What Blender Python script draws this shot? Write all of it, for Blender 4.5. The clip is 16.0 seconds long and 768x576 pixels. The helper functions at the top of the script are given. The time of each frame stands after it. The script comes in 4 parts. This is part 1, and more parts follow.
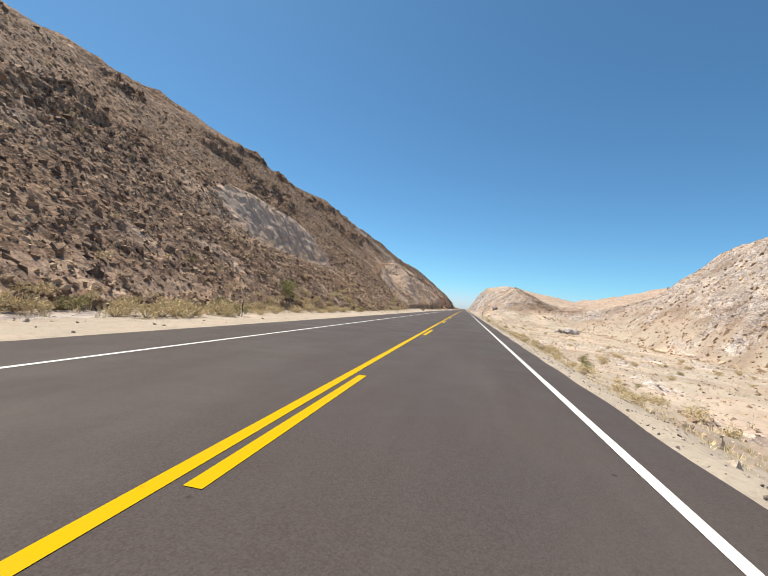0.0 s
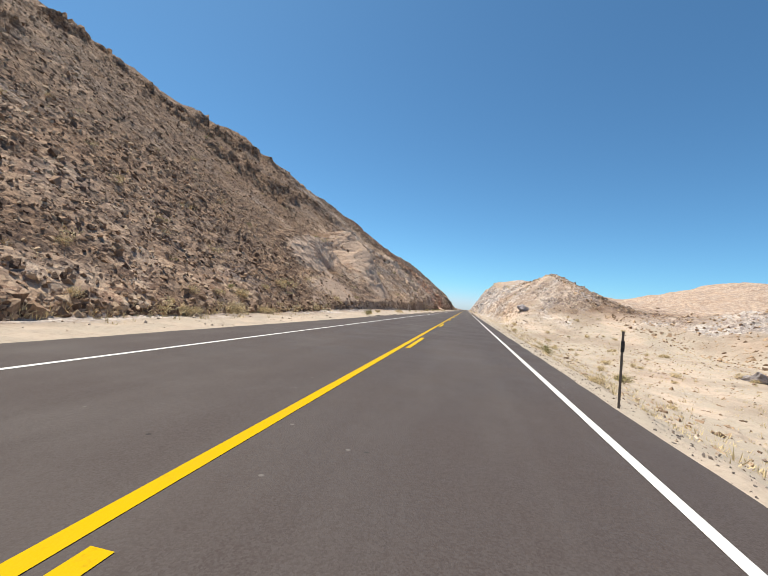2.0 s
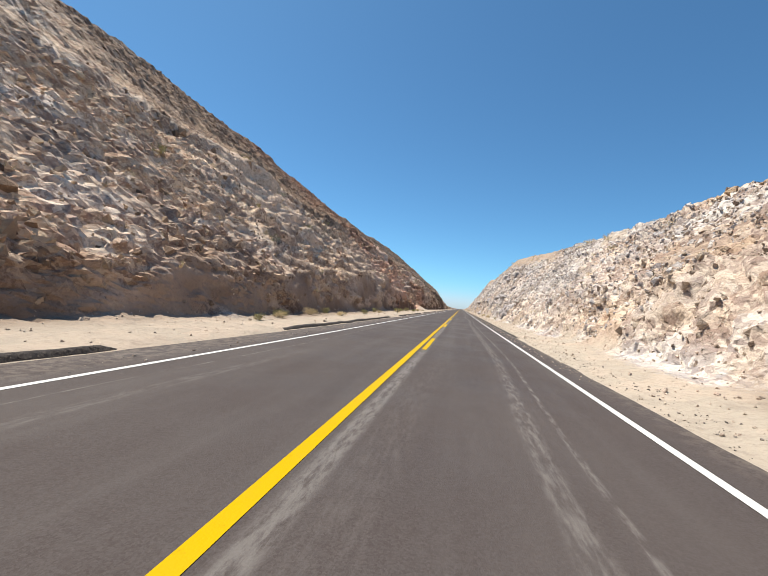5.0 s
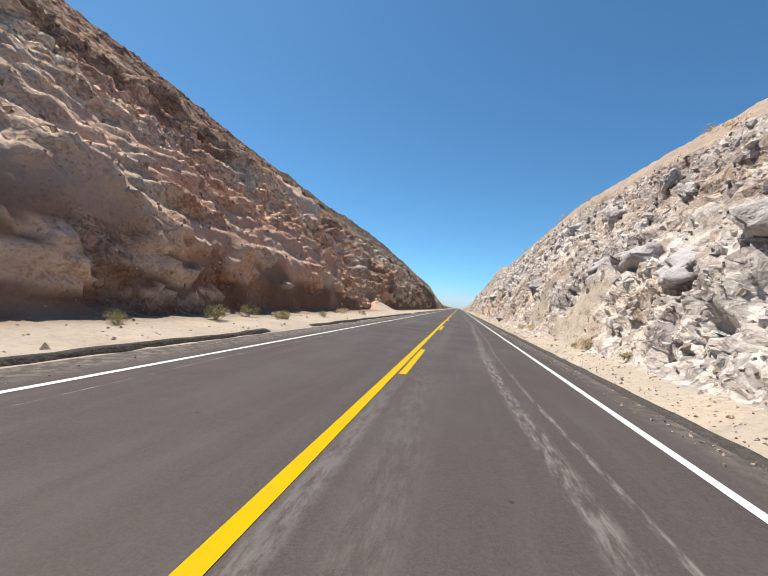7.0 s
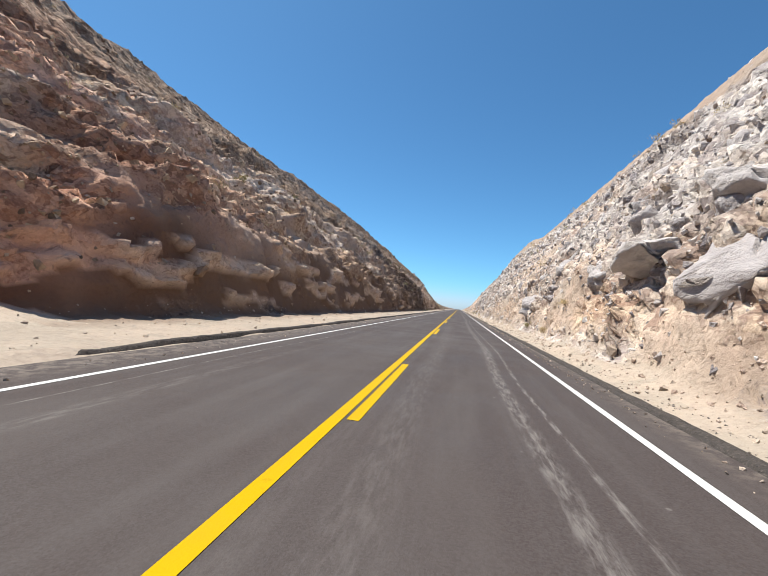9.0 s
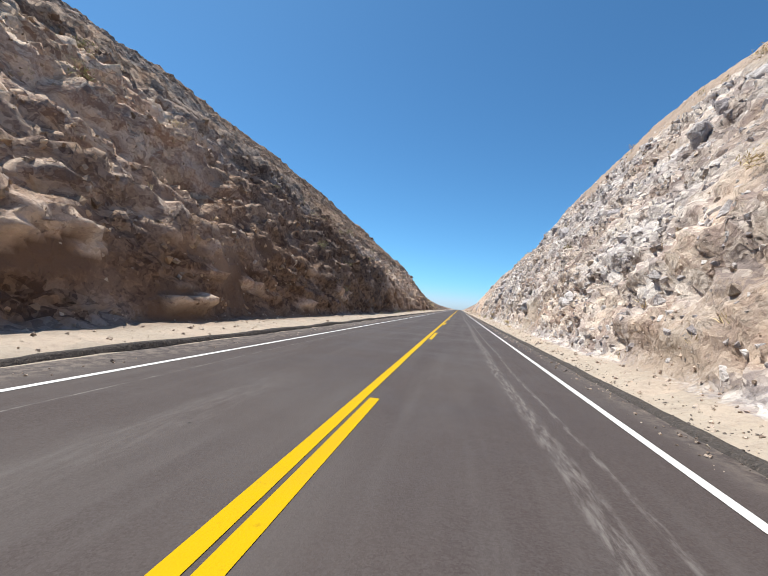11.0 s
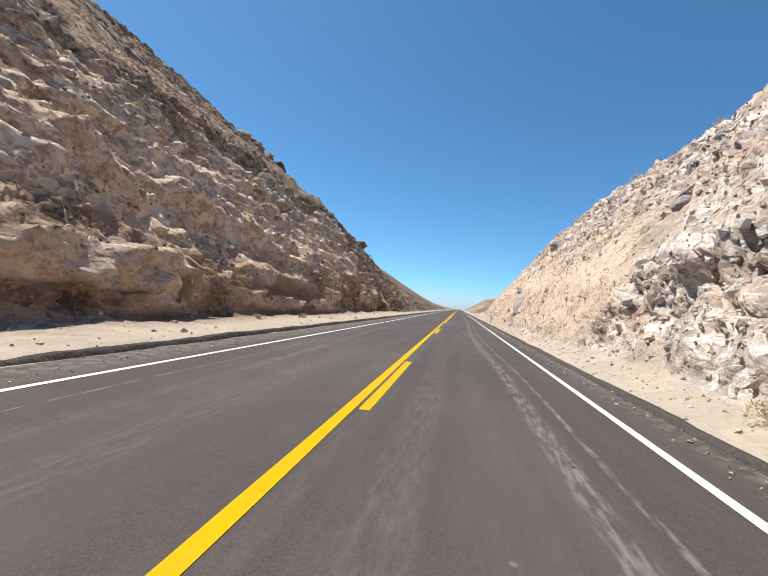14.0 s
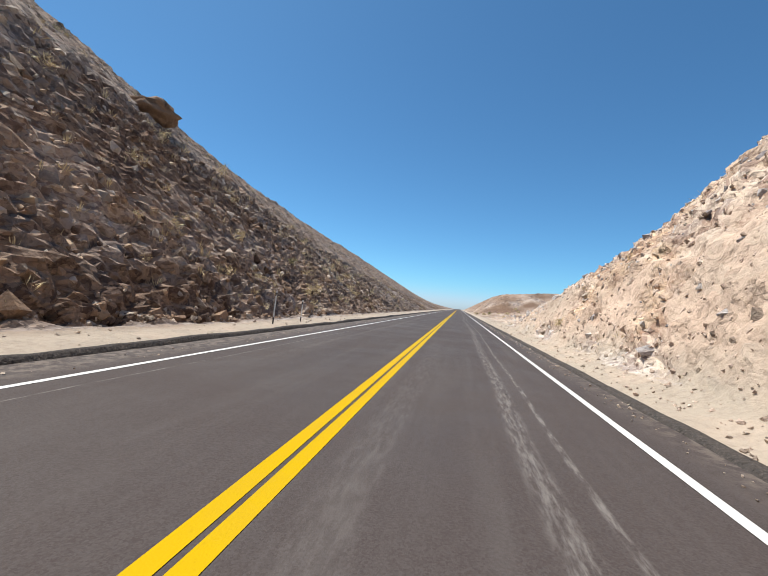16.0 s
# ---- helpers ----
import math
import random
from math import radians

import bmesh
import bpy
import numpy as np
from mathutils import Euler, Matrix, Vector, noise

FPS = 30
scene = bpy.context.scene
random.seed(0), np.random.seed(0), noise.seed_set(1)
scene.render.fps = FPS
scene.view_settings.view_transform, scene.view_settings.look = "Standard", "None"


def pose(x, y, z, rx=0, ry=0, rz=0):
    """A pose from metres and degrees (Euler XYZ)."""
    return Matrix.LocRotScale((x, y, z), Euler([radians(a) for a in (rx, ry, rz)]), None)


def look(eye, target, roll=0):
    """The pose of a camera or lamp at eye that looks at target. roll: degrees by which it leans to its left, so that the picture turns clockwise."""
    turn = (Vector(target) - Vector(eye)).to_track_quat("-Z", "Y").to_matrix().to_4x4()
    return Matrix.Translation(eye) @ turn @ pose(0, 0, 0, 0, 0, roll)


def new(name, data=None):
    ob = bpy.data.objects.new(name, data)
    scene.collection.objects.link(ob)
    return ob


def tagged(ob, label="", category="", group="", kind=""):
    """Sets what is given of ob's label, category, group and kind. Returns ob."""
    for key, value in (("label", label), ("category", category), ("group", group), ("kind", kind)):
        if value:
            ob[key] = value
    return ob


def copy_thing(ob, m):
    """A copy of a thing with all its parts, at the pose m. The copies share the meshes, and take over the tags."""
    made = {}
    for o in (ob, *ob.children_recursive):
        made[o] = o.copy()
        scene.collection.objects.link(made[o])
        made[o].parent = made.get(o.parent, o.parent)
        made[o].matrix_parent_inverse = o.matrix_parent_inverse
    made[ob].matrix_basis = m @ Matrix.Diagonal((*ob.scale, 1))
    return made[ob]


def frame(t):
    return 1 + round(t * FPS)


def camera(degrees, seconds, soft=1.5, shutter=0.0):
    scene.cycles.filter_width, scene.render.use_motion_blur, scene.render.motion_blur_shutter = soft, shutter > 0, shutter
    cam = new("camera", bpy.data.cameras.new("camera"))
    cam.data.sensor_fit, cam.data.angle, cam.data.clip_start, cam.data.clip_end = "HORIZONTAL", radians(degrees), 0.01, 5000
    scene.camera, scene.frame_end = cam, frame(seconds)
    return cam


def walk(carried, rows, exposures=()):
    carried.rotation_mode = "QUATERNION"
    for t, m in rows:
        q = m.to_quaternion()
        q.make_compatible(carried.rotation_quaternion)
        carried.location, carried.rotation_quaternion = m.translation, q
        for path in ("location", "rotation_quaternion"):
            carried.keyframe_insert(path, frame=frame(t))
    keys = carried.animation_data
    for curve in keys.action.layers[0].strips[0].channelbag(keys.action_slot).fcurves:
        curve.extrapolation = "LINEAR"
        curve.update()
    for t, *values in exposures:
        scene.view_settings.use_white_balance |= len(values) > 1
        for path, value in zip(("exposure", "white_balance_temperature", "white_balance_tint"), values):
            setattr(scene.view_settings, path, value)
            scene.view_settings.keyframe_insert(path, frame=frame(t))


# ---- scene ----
# ---------------------------------------------------------------- camera
cam = camera(88.0, 16.0, soft=0.9)

# seconds: metres driven, sideways place, heading, pitch; one roll throughout
DRIVE = (0.022, 25.4747, -0.03465, -0.006338, 0.0002661)  # metres by powers of t
ASIDE = ((0, 1.86), (2.4, 1.85), (3.2, 1.72), (5.3, 1.12), (6.1, 1.07), (7.3, 1.18), (9.7, 1.3), (12.2, 1.21), (13, 1.21), (14, 1.25), (15.6, 1.36), (16, 1.36))
TURN = ((0, 11.48), (1.2, 11.64), (2.4, 11.7), (3.2, 11.55), (5.3, 10.85), (6.1, 10.72), (7.3, 10.64), (9.7, 10.69), (13, 10.67), (16, 10.67))
TILT = ((0, 1.98), (1.2, 1.97), (2.4, 2.13), (5.3, 2.0), (7.3, 1.94), (9.7, 2.11), (13, 2.09), (16, 2.02))
ROLL = -4.9
EYE = 1.3


def between(pairs, t):
    return float(np.interp(t, [p[0] for p in pairs], [p[1] for p in pairs]))


rows = []
for k in range(33):
    t = k * 0.5
    driven = sum(c * t ** i for i, c in enumerate(DRIVE))
    rows.append((t, pose(between(ASIDE, t), driven, EYE, 90 + between(TILT, t), ROLL, between(TURN, t))))
walk(cam, rows, exposures=((0, 0.45, 7050, 10), (2.8, 0.45, 6900, 10), (5.5, 0.45, 6800, 10), (9, 0.45, 6500, 10), (12.2, 0.45, 6350, 10), (13.8, 0.46, 6600, 10), (15, 0.38, 6600, 10), (16, 0.33, 6550, 10)))

# ---------------------------------------------------------------- sky and sun
SUN = Vector((-0.385, 0.15, 0.9)).normalized()
world = bpy.data.worlds.new("world")
scene.world = world
world.use_nodes = True
wn = world.node_tree
wn.nodes.clear()
sky = wn.nodes.new("ShaderNodeTexSky")
sky.sky_type = "NISHITA"
sky.sun_disc = False
sky.sun_elevation = math.asin(SUN.z)
sky.sun_rotation = math.atan2(SUN.x, SUN.y)
sky.altitude = 600
sky.air_density = 0.75
sky.dust_density = 0.65
sky.ozone_density = 5.0
bg = wn.nodes.new("ShaderNodeBackground")
bg.inputs["Strength"].default_value = 0.115
wout = wn.nodes.new("ShaderNodeOutputWorld")
# very dry, clear desert air: a little less red than the model, but for the pale haze low down
parts = wn.nodes.new("ShaderNodeSeparateColor")
redness = wn.nodes.new("ShaderNodeMath")
redness.operation = "DIVIDE"
haze = wn.nodes.new("ShaderNodeMapRange")
haze.interpolation_type = "SMOOTHSTEP"
haze.inputs["From Min"].default_value, haze.inputs["From Max"].default_value = 0.45, 0.85
tint = wn.nodes.new("ShaderNodeMix")
tint.data_type = "RGBA"
tint.inputs["A"].default_value = (0.60, 0.985, 1.05, 1)
tint.inputs["B"].default_value = (0.80, 0.93, 1.10, 1)
clear = wn.nodes.new("ShaderNodeMix")
clear.data_type, clear.blend_type = "RGBA", "MULTIPLY"
clear.inputs["Factor"].default_value = 1.0
wn.links.new(sky.outputs[0], parts.inputs[0])
wn.links.new(parts.outputs[0], redness.inputs[0])
wn.links.new(parts.outputs[2], redness.inputs[1])
wn.links.new(redness.outputs[0], haze.inputs[0])
wn.links.new(haze.outputs[0], tint.inputs["Factor"])
wn.links.new(sky.outputs[0], clear.inputs["A"])
wn.links.new(tint.outputs["Result"], clear.inputs["B"])
wn.links.new(clear.outputs["Result"], bg.inputs[0])
wn.links.new(bg.outputs[0], wout.inputs[0])

lamp = bpy.data.lights.new("sun", "SUN")
lamp.energy = 5.0
lamp.angle = radians(0.53)
lamp.color = (1.0, 0.95, 0.86)
sun = new("sun", lamp)
sun.matrix_world = look((0, 0, 80), Vector((0, 0, 80)) - SUN)

# ---------------------------------------------------------------- noise for shaping the ground
def lattice(ix, iy, iz, seed):
    n = (ix.astype(np.uint32) * np.uint32(374761393) + iy.astype(np.uint32) * np.uint32(668265263)
         + iz.astype(np.uint32) * np.uint32(2246822519) + np.uint32(seed * 3266489917 % 4294967296))
    n = (n ^ (n >> np.uint32(13))) * np.uint32(1274126177)
    n = (n ^ (n >> np.uint32(15))) * np.uint32(2246822519)
    return ((n ^ (n >> np.uint32(16))) & np.uint32(0xFFFFFF)).astype(np.float32) / 16777216.0


def smooth_noise(p, seed):
    """Value noise between -1 and 1 at points p (n, 3)."""
    i = np.floor(p).astype(np.int64)
    f = (p - i).astype(np.float32)
    f = f * f * (3 - 2 * f)
    out = 0
    for dx in (0, 1):
        for dy in (0, 1):
            for dz in (0, 1):
                w = (f[:, 0] if dx else 1 - f[:, 0]) * (f[:, 1] if dy else 1 - f[:, 1]) * (f[:, 2] if dz else 1 - f[:, 2])
                out = out + w * lattice(i[:, 0] + dx, i[:, 1] + dy, i[:, 2] + dz, seed)
    return out * 2 - 1


def layered(p, octaves, seed):
    out, a = 0, 1.0
    for o in range(octaves):
        out = out + a * smooth_noise(p * 2.03 ** o + 17.3 * o, seed + o)
        a *= 0.5
    return out


def broken(p, seed):
    """Random blocks: for points p the tilt (-1..1 along a random slope), the step (0..1), a random tone of the nearest block, the way to its edge and the height over its middle."""
    i = np.floor(p).astype(np.int64)
    best = np.full(len(p), 9.0, np.float32)
    second = best.copy()
    tilt, step, tone, rise = (np.zeros(len(p), np.float32) for _ in range(4))
    for dx in (-1, 0, 1):
        for dy in (-1, 0, 1):
            for dz in (-1, 0, 1):
                c = (i[:, 0] + dx, i[:, 1] + dy, i[:, 2] + dz)
                d = [(c[k] + 0.1 + 0.8 * lattice(*c, seed + k) - p[:, k]).astype(np.float32) for k in range(3)]
                r = d[0] ** 2 + d[1] ** 2 + d[2] ** 2
                m = r < best
                second = np.where(m, best, np.minimum(second, r))
                best = np.where(m, r, best)
                g = [lattice(*c, seed + 5 + k) * 2 - 1 for k in range(3)]
                tilt = np.where(m, g[0] * d[0] + g[1] * d[1] + g[2] * d[2], tilt)
                rise = np.where(m, -d[2], rise)
                step = np.where(m, lattice(*c, seed + 9), step)
                tone = np.where(m, lattice(*c, seed + 10), tone)
    return tilt, step, tone, np.sqrt(second) - np.sqrt(best), rise


def ramp(x, lo, hi):
    u = np.clip((x - lo) / (hi - lo), 0, 1)
    return u * u * (3 - 2 * u)


# ---------------------------------------------------------------- materials
def material(name, rough=0.9):
    m = bpy.data.materials.new(name)
    m.use_nodes = True
    m.node_tree.nodes.clear()
    return m, Shade(m.node_tree, rough)


class Shade:
    """Short words for building a node material."""

    def __init__(self, tree, rough):
        self.t = tree
        self.out = self.add("ShaderNodeOutputMaterial")
        self.bsdf = self.add("ShaderNodeBsdfPrincipled")
        self.bsdf.inputs["Roughness"].default_value = rough
        self.bsdf.inputs["Specular IOR Level"].default_value = 0.25
        self.link(self.bsdf.outputs[0], self.out.inputs[0])
        self.place = self.add("ShaderNodeTexCoord").outputs["Object"]

    def add(self, kind):
        return self.t.nodes.new(kind)

    def link(self, a, b):
        self.t.links.new(a, b)

    def put(self, value, socket):
        if isinstance(value, (int, float)):
            socket.default_value = value
        elif isinstance(value, tuple):
            socket.default_value = (*value, 1.0) if len(value) == 3 and len(socket.default_value) == 4 else value
        else:
            self.link(value, socket)

    def math(self, op, a, b=0.0, c=0.0, clamp=False):
        n = self.add("ShaderNodeMath")
        n.operation, n.use_clamp = op, clamp
        for v, s in zip((a, b, c), n.inputs):
            self.put(v, s)
        return n.outputs[0]

    def vector(self, op, a, b):
        n = self.add("ShaderNodeVectorMath")
        n.operation = op
        self.put(a, n.inputs[0])
        self.put(b, n.inputs["Scale"] if op == "SCALE" else n.inputs[1])
        return n.outputs["Value"] if op == "DOT_PRODUCT" else n.outputs["Vector"]

    def noise(self, scale, detail=4.0, rough=0.55, where=None):
        n = self.add("ShaderNodeTexNoise")
        n.inputs["Scale"].default_value, n.inputs["Detail"].default_value, n.inputs["Roughness"].default_value = scale, detail, rough
        self.link(where or self.place, n.inputs["Vector"])
        return n.outputs["Fac"]

    def blocks(self, scale, what="Color", where=None, feature="F1"):
        n = self.add("ShaderNodeTexVoronoi")
        n.feature = feature
        n.inputs["Scale"].default_value = scale
        self.link(where or self.place, n.inputs["Vector"])
        return n.outputs[what]

    def stretch(self, x, y, z):
        n = self.add("ShaderNodeMapping")
        n.inputs["Scale"].default_value = (x, y, z)
        self.link(self.place, n.inputs["Vector"])
        return n.outputs[0]

    def range(self, v, a, b, c=0.0, d=1.0):
        n = self.add("ShaderNodeMapRange")
        n.interpolation_type = "SMOOTHSTEP"
        for q, s in zip((v, a, b, c, d), n.inputs):
            self.put(q, s)
        return n.outputs[0]

    def mix(self, f, a, b, blend="MIX"):
        n = self.add("ShaderNodeMix")
        n.data_type, n.blend_type = "RGBA", blend
        self.put(f, n.inputs["Factor"])
        self.put(a, n.inputs["A"])
        self.put(b, n.inputs["B"])
        return n.outputs["Result"]

    def attribute(self, name):
        n = self.add("ShaderNodeAttribute")
        n.attribute_name = name
        return n.outputs["Fac"]

    def axes(self):
        n = self.add("ShaderNodeSeparateXYZ")
        self.link(self.place, n.inputs[0])
        return n.outputs

    def bump(self, height, strength, distance, after=None):
        n = self.add("ShaderNodeBump")
        n.inputs["Strength"].default_value, n.inputs["Distance"].default_value = strength, distance
        self.link(height, n.inputs["Height"])
        if after:
            self.link(after, n.inputs["Normal"])
        return n.outputs[0]

    def done(self, color, normal=None, rough=None):
        self.put(color, self.bsdf.inputs["Base Color"])
        if normal:
            self.link(normal, self.bsdf.inputs["Normal"])
        if rough is not None:
            self.put(rough, self.bsdf.inputs["Roughness"])


def make_earth():
    """Desert earth and rock: attributes rock, warm, dark and tone of the mesh choose between sand, pink clay, grey and
    varnished rock; dark also carries shade painted on the left bank.
    """
    m, s = material("desert_earth", 0.95)
    rock, warm, dark, tone = (s.attribute(k) for k in ("rock", "warm", "dark", "tone"))
    fine = s.noise(9.0, 6.0, 0.65)
    wide = s.noise(0.35, 5.0, 0.6)
    grit = s.noise(38.0, 4.0, 0.7)
    warp = s.add("ShaderNodeTexNoise")
    warp.inputs["Scale"].default_value, warp.inputs["Detail"].default_value = 1.7, 3.0
    s.link(s.place, warp.inputs["Vector"])
    bent = s.vector("ADD", s.place, s.vector("SCALE", warp.outputs["Color"], 0.55))

    def facets(scale, stretch, step):
        """Blocks with slanting faces: the height of their relief and two random tones of each block."""
        where = s.vector("MULTIPLY", bent, stretch)
        n = s.add("ShaderNodeTexVoronoi")
        n.inputs["Scale"].default_value = scale
        s.link(where, n.inputs["Vector"])
        slope = s.vector("SUBTRACT", n.outputs["Color"], (0.5, 0.5, 0.47))
        sep = s.add("ShaderNodeSeparateColor")
        s.link(n.outputs["Color"], sep.inputs[0])
        lean = s.vector("DOT_PRODUCT", s.vector("SUBTRACT", where, n.outputs["Position"]), slope)
        return s.math("ADD", lean, s.math("MULTIPLY", sep.outputs[0], step)), sep.outputs[1], sep.outputs[2]

    h1, a1, b1 = facets(1.25, (1.0, 0.8, 1.3), 0.16)
    h2, a2, b2 = facets(3.6, (1.0, 0.85, 1.3), 0.07)
    h3, a3, b3 = facets(10.0, (1.0, 0.9, 1.2), 0.03)
    shade = s.math("ADD", s.math("ADD", s.math("MULTIPLY", a1, 0.3), s.math("MULTIPLY", a2, 0.4)), s.math("MULTIPLY", a3, 0.3))
    shade = s.range(shade, 0.22, 0.78)
    warmer = s.math("ADD", warm, s.math("ADD", s.math("MULTIPLY", s.math("SUBTRACT", wide, 0.5), 0.9), s.math("MULTIPLY", s.math("SUBTRACT", b1, 0.5), 0.35)), clamp=True)
    soil = s.mix(warmer, (0.42, 0.36, 0.29), (0.68, 0.51, 0.395))
    # dark brown earth; on the left cut's bank it also paints deeper shade
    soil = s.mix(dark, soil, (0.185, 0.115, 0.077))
    grey = s.mix(shade, (0.31, 0.28, 0.278), (0.80, 0.745, 0.69))
    tan = s.mix(shade, (0.42, 0.25, 0.165), (0.88, 0.67, 0.475))
    stone = s.mix(warmer, grey, tan)
    stone = s.mix(s.range(tone, 0.5, 0.95, 0.0, 0.55), stone, s.mix(warmer, (0.33, 0.295, 0.30), (0.37, 0.235, 0.165)))
    varnish = s.mix(shade, s.mix(warmer, (0.072, 0.050, 0.042), (0.098, 0.053, 0.034)), s.mix(warmer, (0.27, 0.20, 0.155), (0.34, 0.215, 0.135)))
    stone = s.mix(dark, stone, varnish)
    edge = s.math("ADD", rock, s.math("MULTIPLY", s.math("SUBTRACT", fine, 0.5), 0.9))
    col = s.mix(s.range(edge, 0.35, 0.65), soil, stone)
    blot = s.noise(2.4, 7.0, 0.72)
    col = s.mix(s.range(blot, 0.50, 0.68, 0.0, 0.32), col, s.mix(0.6, col, (0.09, 0.065, 0.055)))
    col = s.mix(s.range(fine, 0.45, 0.72, 0.0, 0.35), col, s.mix(0.6, col, (0.10, 0.075, 0.06)))
    col = s.mix(s.math("MULTIPLY", s.range(grit, 0.4, 0.7, 0.0, 0.25), s.math("SUBTRACT", 1.0, s.math("MULTIPLY", dark, 0.9))), col, (0.55, 0.45, 0.35))
    x, y, z = s.axes()
    # iron-red earth in one stretch of the cut
    red = s.math("MULTIPLY", s.math("MULTIPLY", s.range(y, 176.0, 196.0), s.range(y, 252.0, 232.0)), s.math("MULTIPLY", s.range(x, -8.2, -9.6), s.range(s.noise(0.22, 4.0, 0.6), 0.36, 0.58)))
    red = s.math("MULTIPLY", red, s.range(x, -75.0, -45.0))
    col = s.mix(s.math("MULTIPLY", red, 0.8), col, s.mix(1.0, col, (1.0, 0.73, 0.66), "MULTIPLY"))
    stony = s.math("ADD", s.math("MULTIPLY", rock, 0.8), 0.2)
    n1 = s.bump(s.math("MULTIPLY", h1, stony), 0.42, 1.0)
    n2 = s.bump(s.math("MULTIPLY", h2, stony), 0.6, 1.0, n1)
    n2 = s.bump(s.math("MULTIPLY", h3, stony), 0.6, 1.0, n2)
    n2 = s.bump(fine, 0.5, 0.07, n2)
    n3 = s.bump(grit, 0.5, 0.03, n2)
    s.done(col, n3)
    return m


def make_stone(name, a, b):
    m, s = material(name, 0.9)
    info = s.add("ShaderNodeObjectInfo").outputs["Random"]
    isle = s.add("ShaderNodeNewGeometry").outputs["Random Per Island"]
    pick = s.math("FRACT", s.math("ADD", info, isle))
    fine = s.noise(6.0, 6.0, 0.65)
    col = s.mix(pick, a, b)
    col = s.mix(s.range(fine, 0.35, 0.7, 0.0, 0.5), col, s.mix(0.5, col, (0.12, 0.10, 0.09)))
    col = s.mix(s.range(s.noise(30.0, 3.0), 0.5, 0.75, 0.0, 0.3), col, s.mix(0.4, col, (0.6, 0.5, 0.4)))
    dust = s.noise(2.3, 5.0, 0.7)
    col = s.mix(s.range(dust, 0.5, 0.72, 0.0, 0.55), col, s.mix(0.55, col, tuple(min(0.8, 1.35 * c) for c in b)))
    col = s.mix(s.range(dust, 0.47, 0.3, 0.0, 0.4), col, s.mix(0.5, col, tuple(0.5 * c for c in a)))
    rough = s.bump(s.noise(4.5, 6.0, 0.65), 0.8, 0.16)
    s.done(col, s.bump(s.noise(16.0, 5.0), 0.7, 0.05, rough))
    return m


def make_asphalt():
    m, s = material("asphalt", 0.85)
    x, y, z = s.axes()
    grain = s.noise(55.0, 3.0, 0.7)
    chips = s.blocks(75.0)
    sep = s.add("ShaderNodeSeparateColor")
    s.link(chips, sep.inputs[0])
    wide = s.noise(0.5, 4.0, 0.6)
    long = s.noise(1.0, 5.0, 0.65, s.stretch(2.2, 0.12, 1.0))
    old = s.range(y, 95.0, 150.0)
    col = s.mix(wide, (0.0445, 0.0335, 0.031), (0.062, 0.047, 0.044))
    col = s.mix(s.math("MULTIPLY", sep.outputs[0], 0.4), col, (0.105, 0.093, 0.088))
    col = s.mix(s.range(s.noise(1.0, 5.0, 0.65, s.stretch(0.5, 0.09, 1.0)), 0.42, 0.7, 0.0, 0.5), col, (0.092, 0.078, 0.072))
    col = s.mix(s.math("MULTIPLY", s.range(long, 0.45, 0.75), s.math("ADD", s.math("MULTIPLY", old, 0.22), 0.12)), col, (0.11, 0.098, 0.092))
    # pale scuffs along the wheel paths and thin cracks with dust in them
    wander = s.math("MULTIPLY", s.math("SUBTRACT", s.noise(1.0, 2.0, 0.5, s.stretch(0.0, 0.045, 0.0)), 0.5), 1.1)
    patch = s.range(s.noise(1.0, 6.0, 0.7, s.stretch(16.0, 2.6, 1.0)), 0.4, 0.66)

    def trail(at, half, along, need, drift=1.0):
        off = s.math("ABSOLUTE", s.math("SUBTRACT", s.math("SUBTRACT", x, at), s.math("MULTIPLY", wander, drift)))
        here = s.range(s.noise(1.0, 3.0, 0.5, s.stretch(0.02, along, 0.0)), need, need + 0.16)
        return s.math("MULTIPLY", s.math("MULTIPLY", s.range(off, half, half * 0.3), here), old)

    for at, half, along, need, power in ((2.15, 0.16, 0.02, 0.24, 0.36), (2.5, 0.05, 0.03, 0.28, 0.42), (0.75, 0.3, 0.02, 0.34, 0.10),
                                         (-2.35, 0.16, 0.03, 0.42, 0.22), (-2.95, 0.022, 0.02, 0.24, 0.6), (-1.5, 0.4, 0.045, 0.5, 0.1)):
        col = s.mix(s.math("MULTIPLY", s.math("MULTIPLY", trail(at, half, along, need), patch), power), col, (0.34, 0.315, 0.29))
    ground_off = s.range(s.noise(1.0, 5.0, 0.7, s.stretch(14.0, 3.0, 1.0)), 0.35, 0.6)
    col = s.mix(s.math("MULTIPLY", s.math("MULTIPLY", trail(0.25, 0.15, 0.03, 0.3, 0.0), ground_off), s.range(y, 190.0, 165.0, 0.06, 0.5)), col, (0.30, 0.28, 0.26))
    speck = s.add("ShaderNodeTexVoronoi")
    speck.inputs["Scale"].default_value = 2.6
    s.link(s.place, speck.inputs["Vector"])
    one_of = s.add("ShaderNodeSeparateColor")
    s.link(speck.outputs["Color"], one_of.inputs[0])
    dot = s.math("MULTIPLY", s.range(speck.outputs["Distance"], 0.075, 0.04), s.range(one_of.outputs[1], 0.8, 0.82))
    col = s.mix(dot, col, s.mix(one_of.outputs[2], (0.03, 0.026, 0.025), (0.14, 0.125, 0.115)))
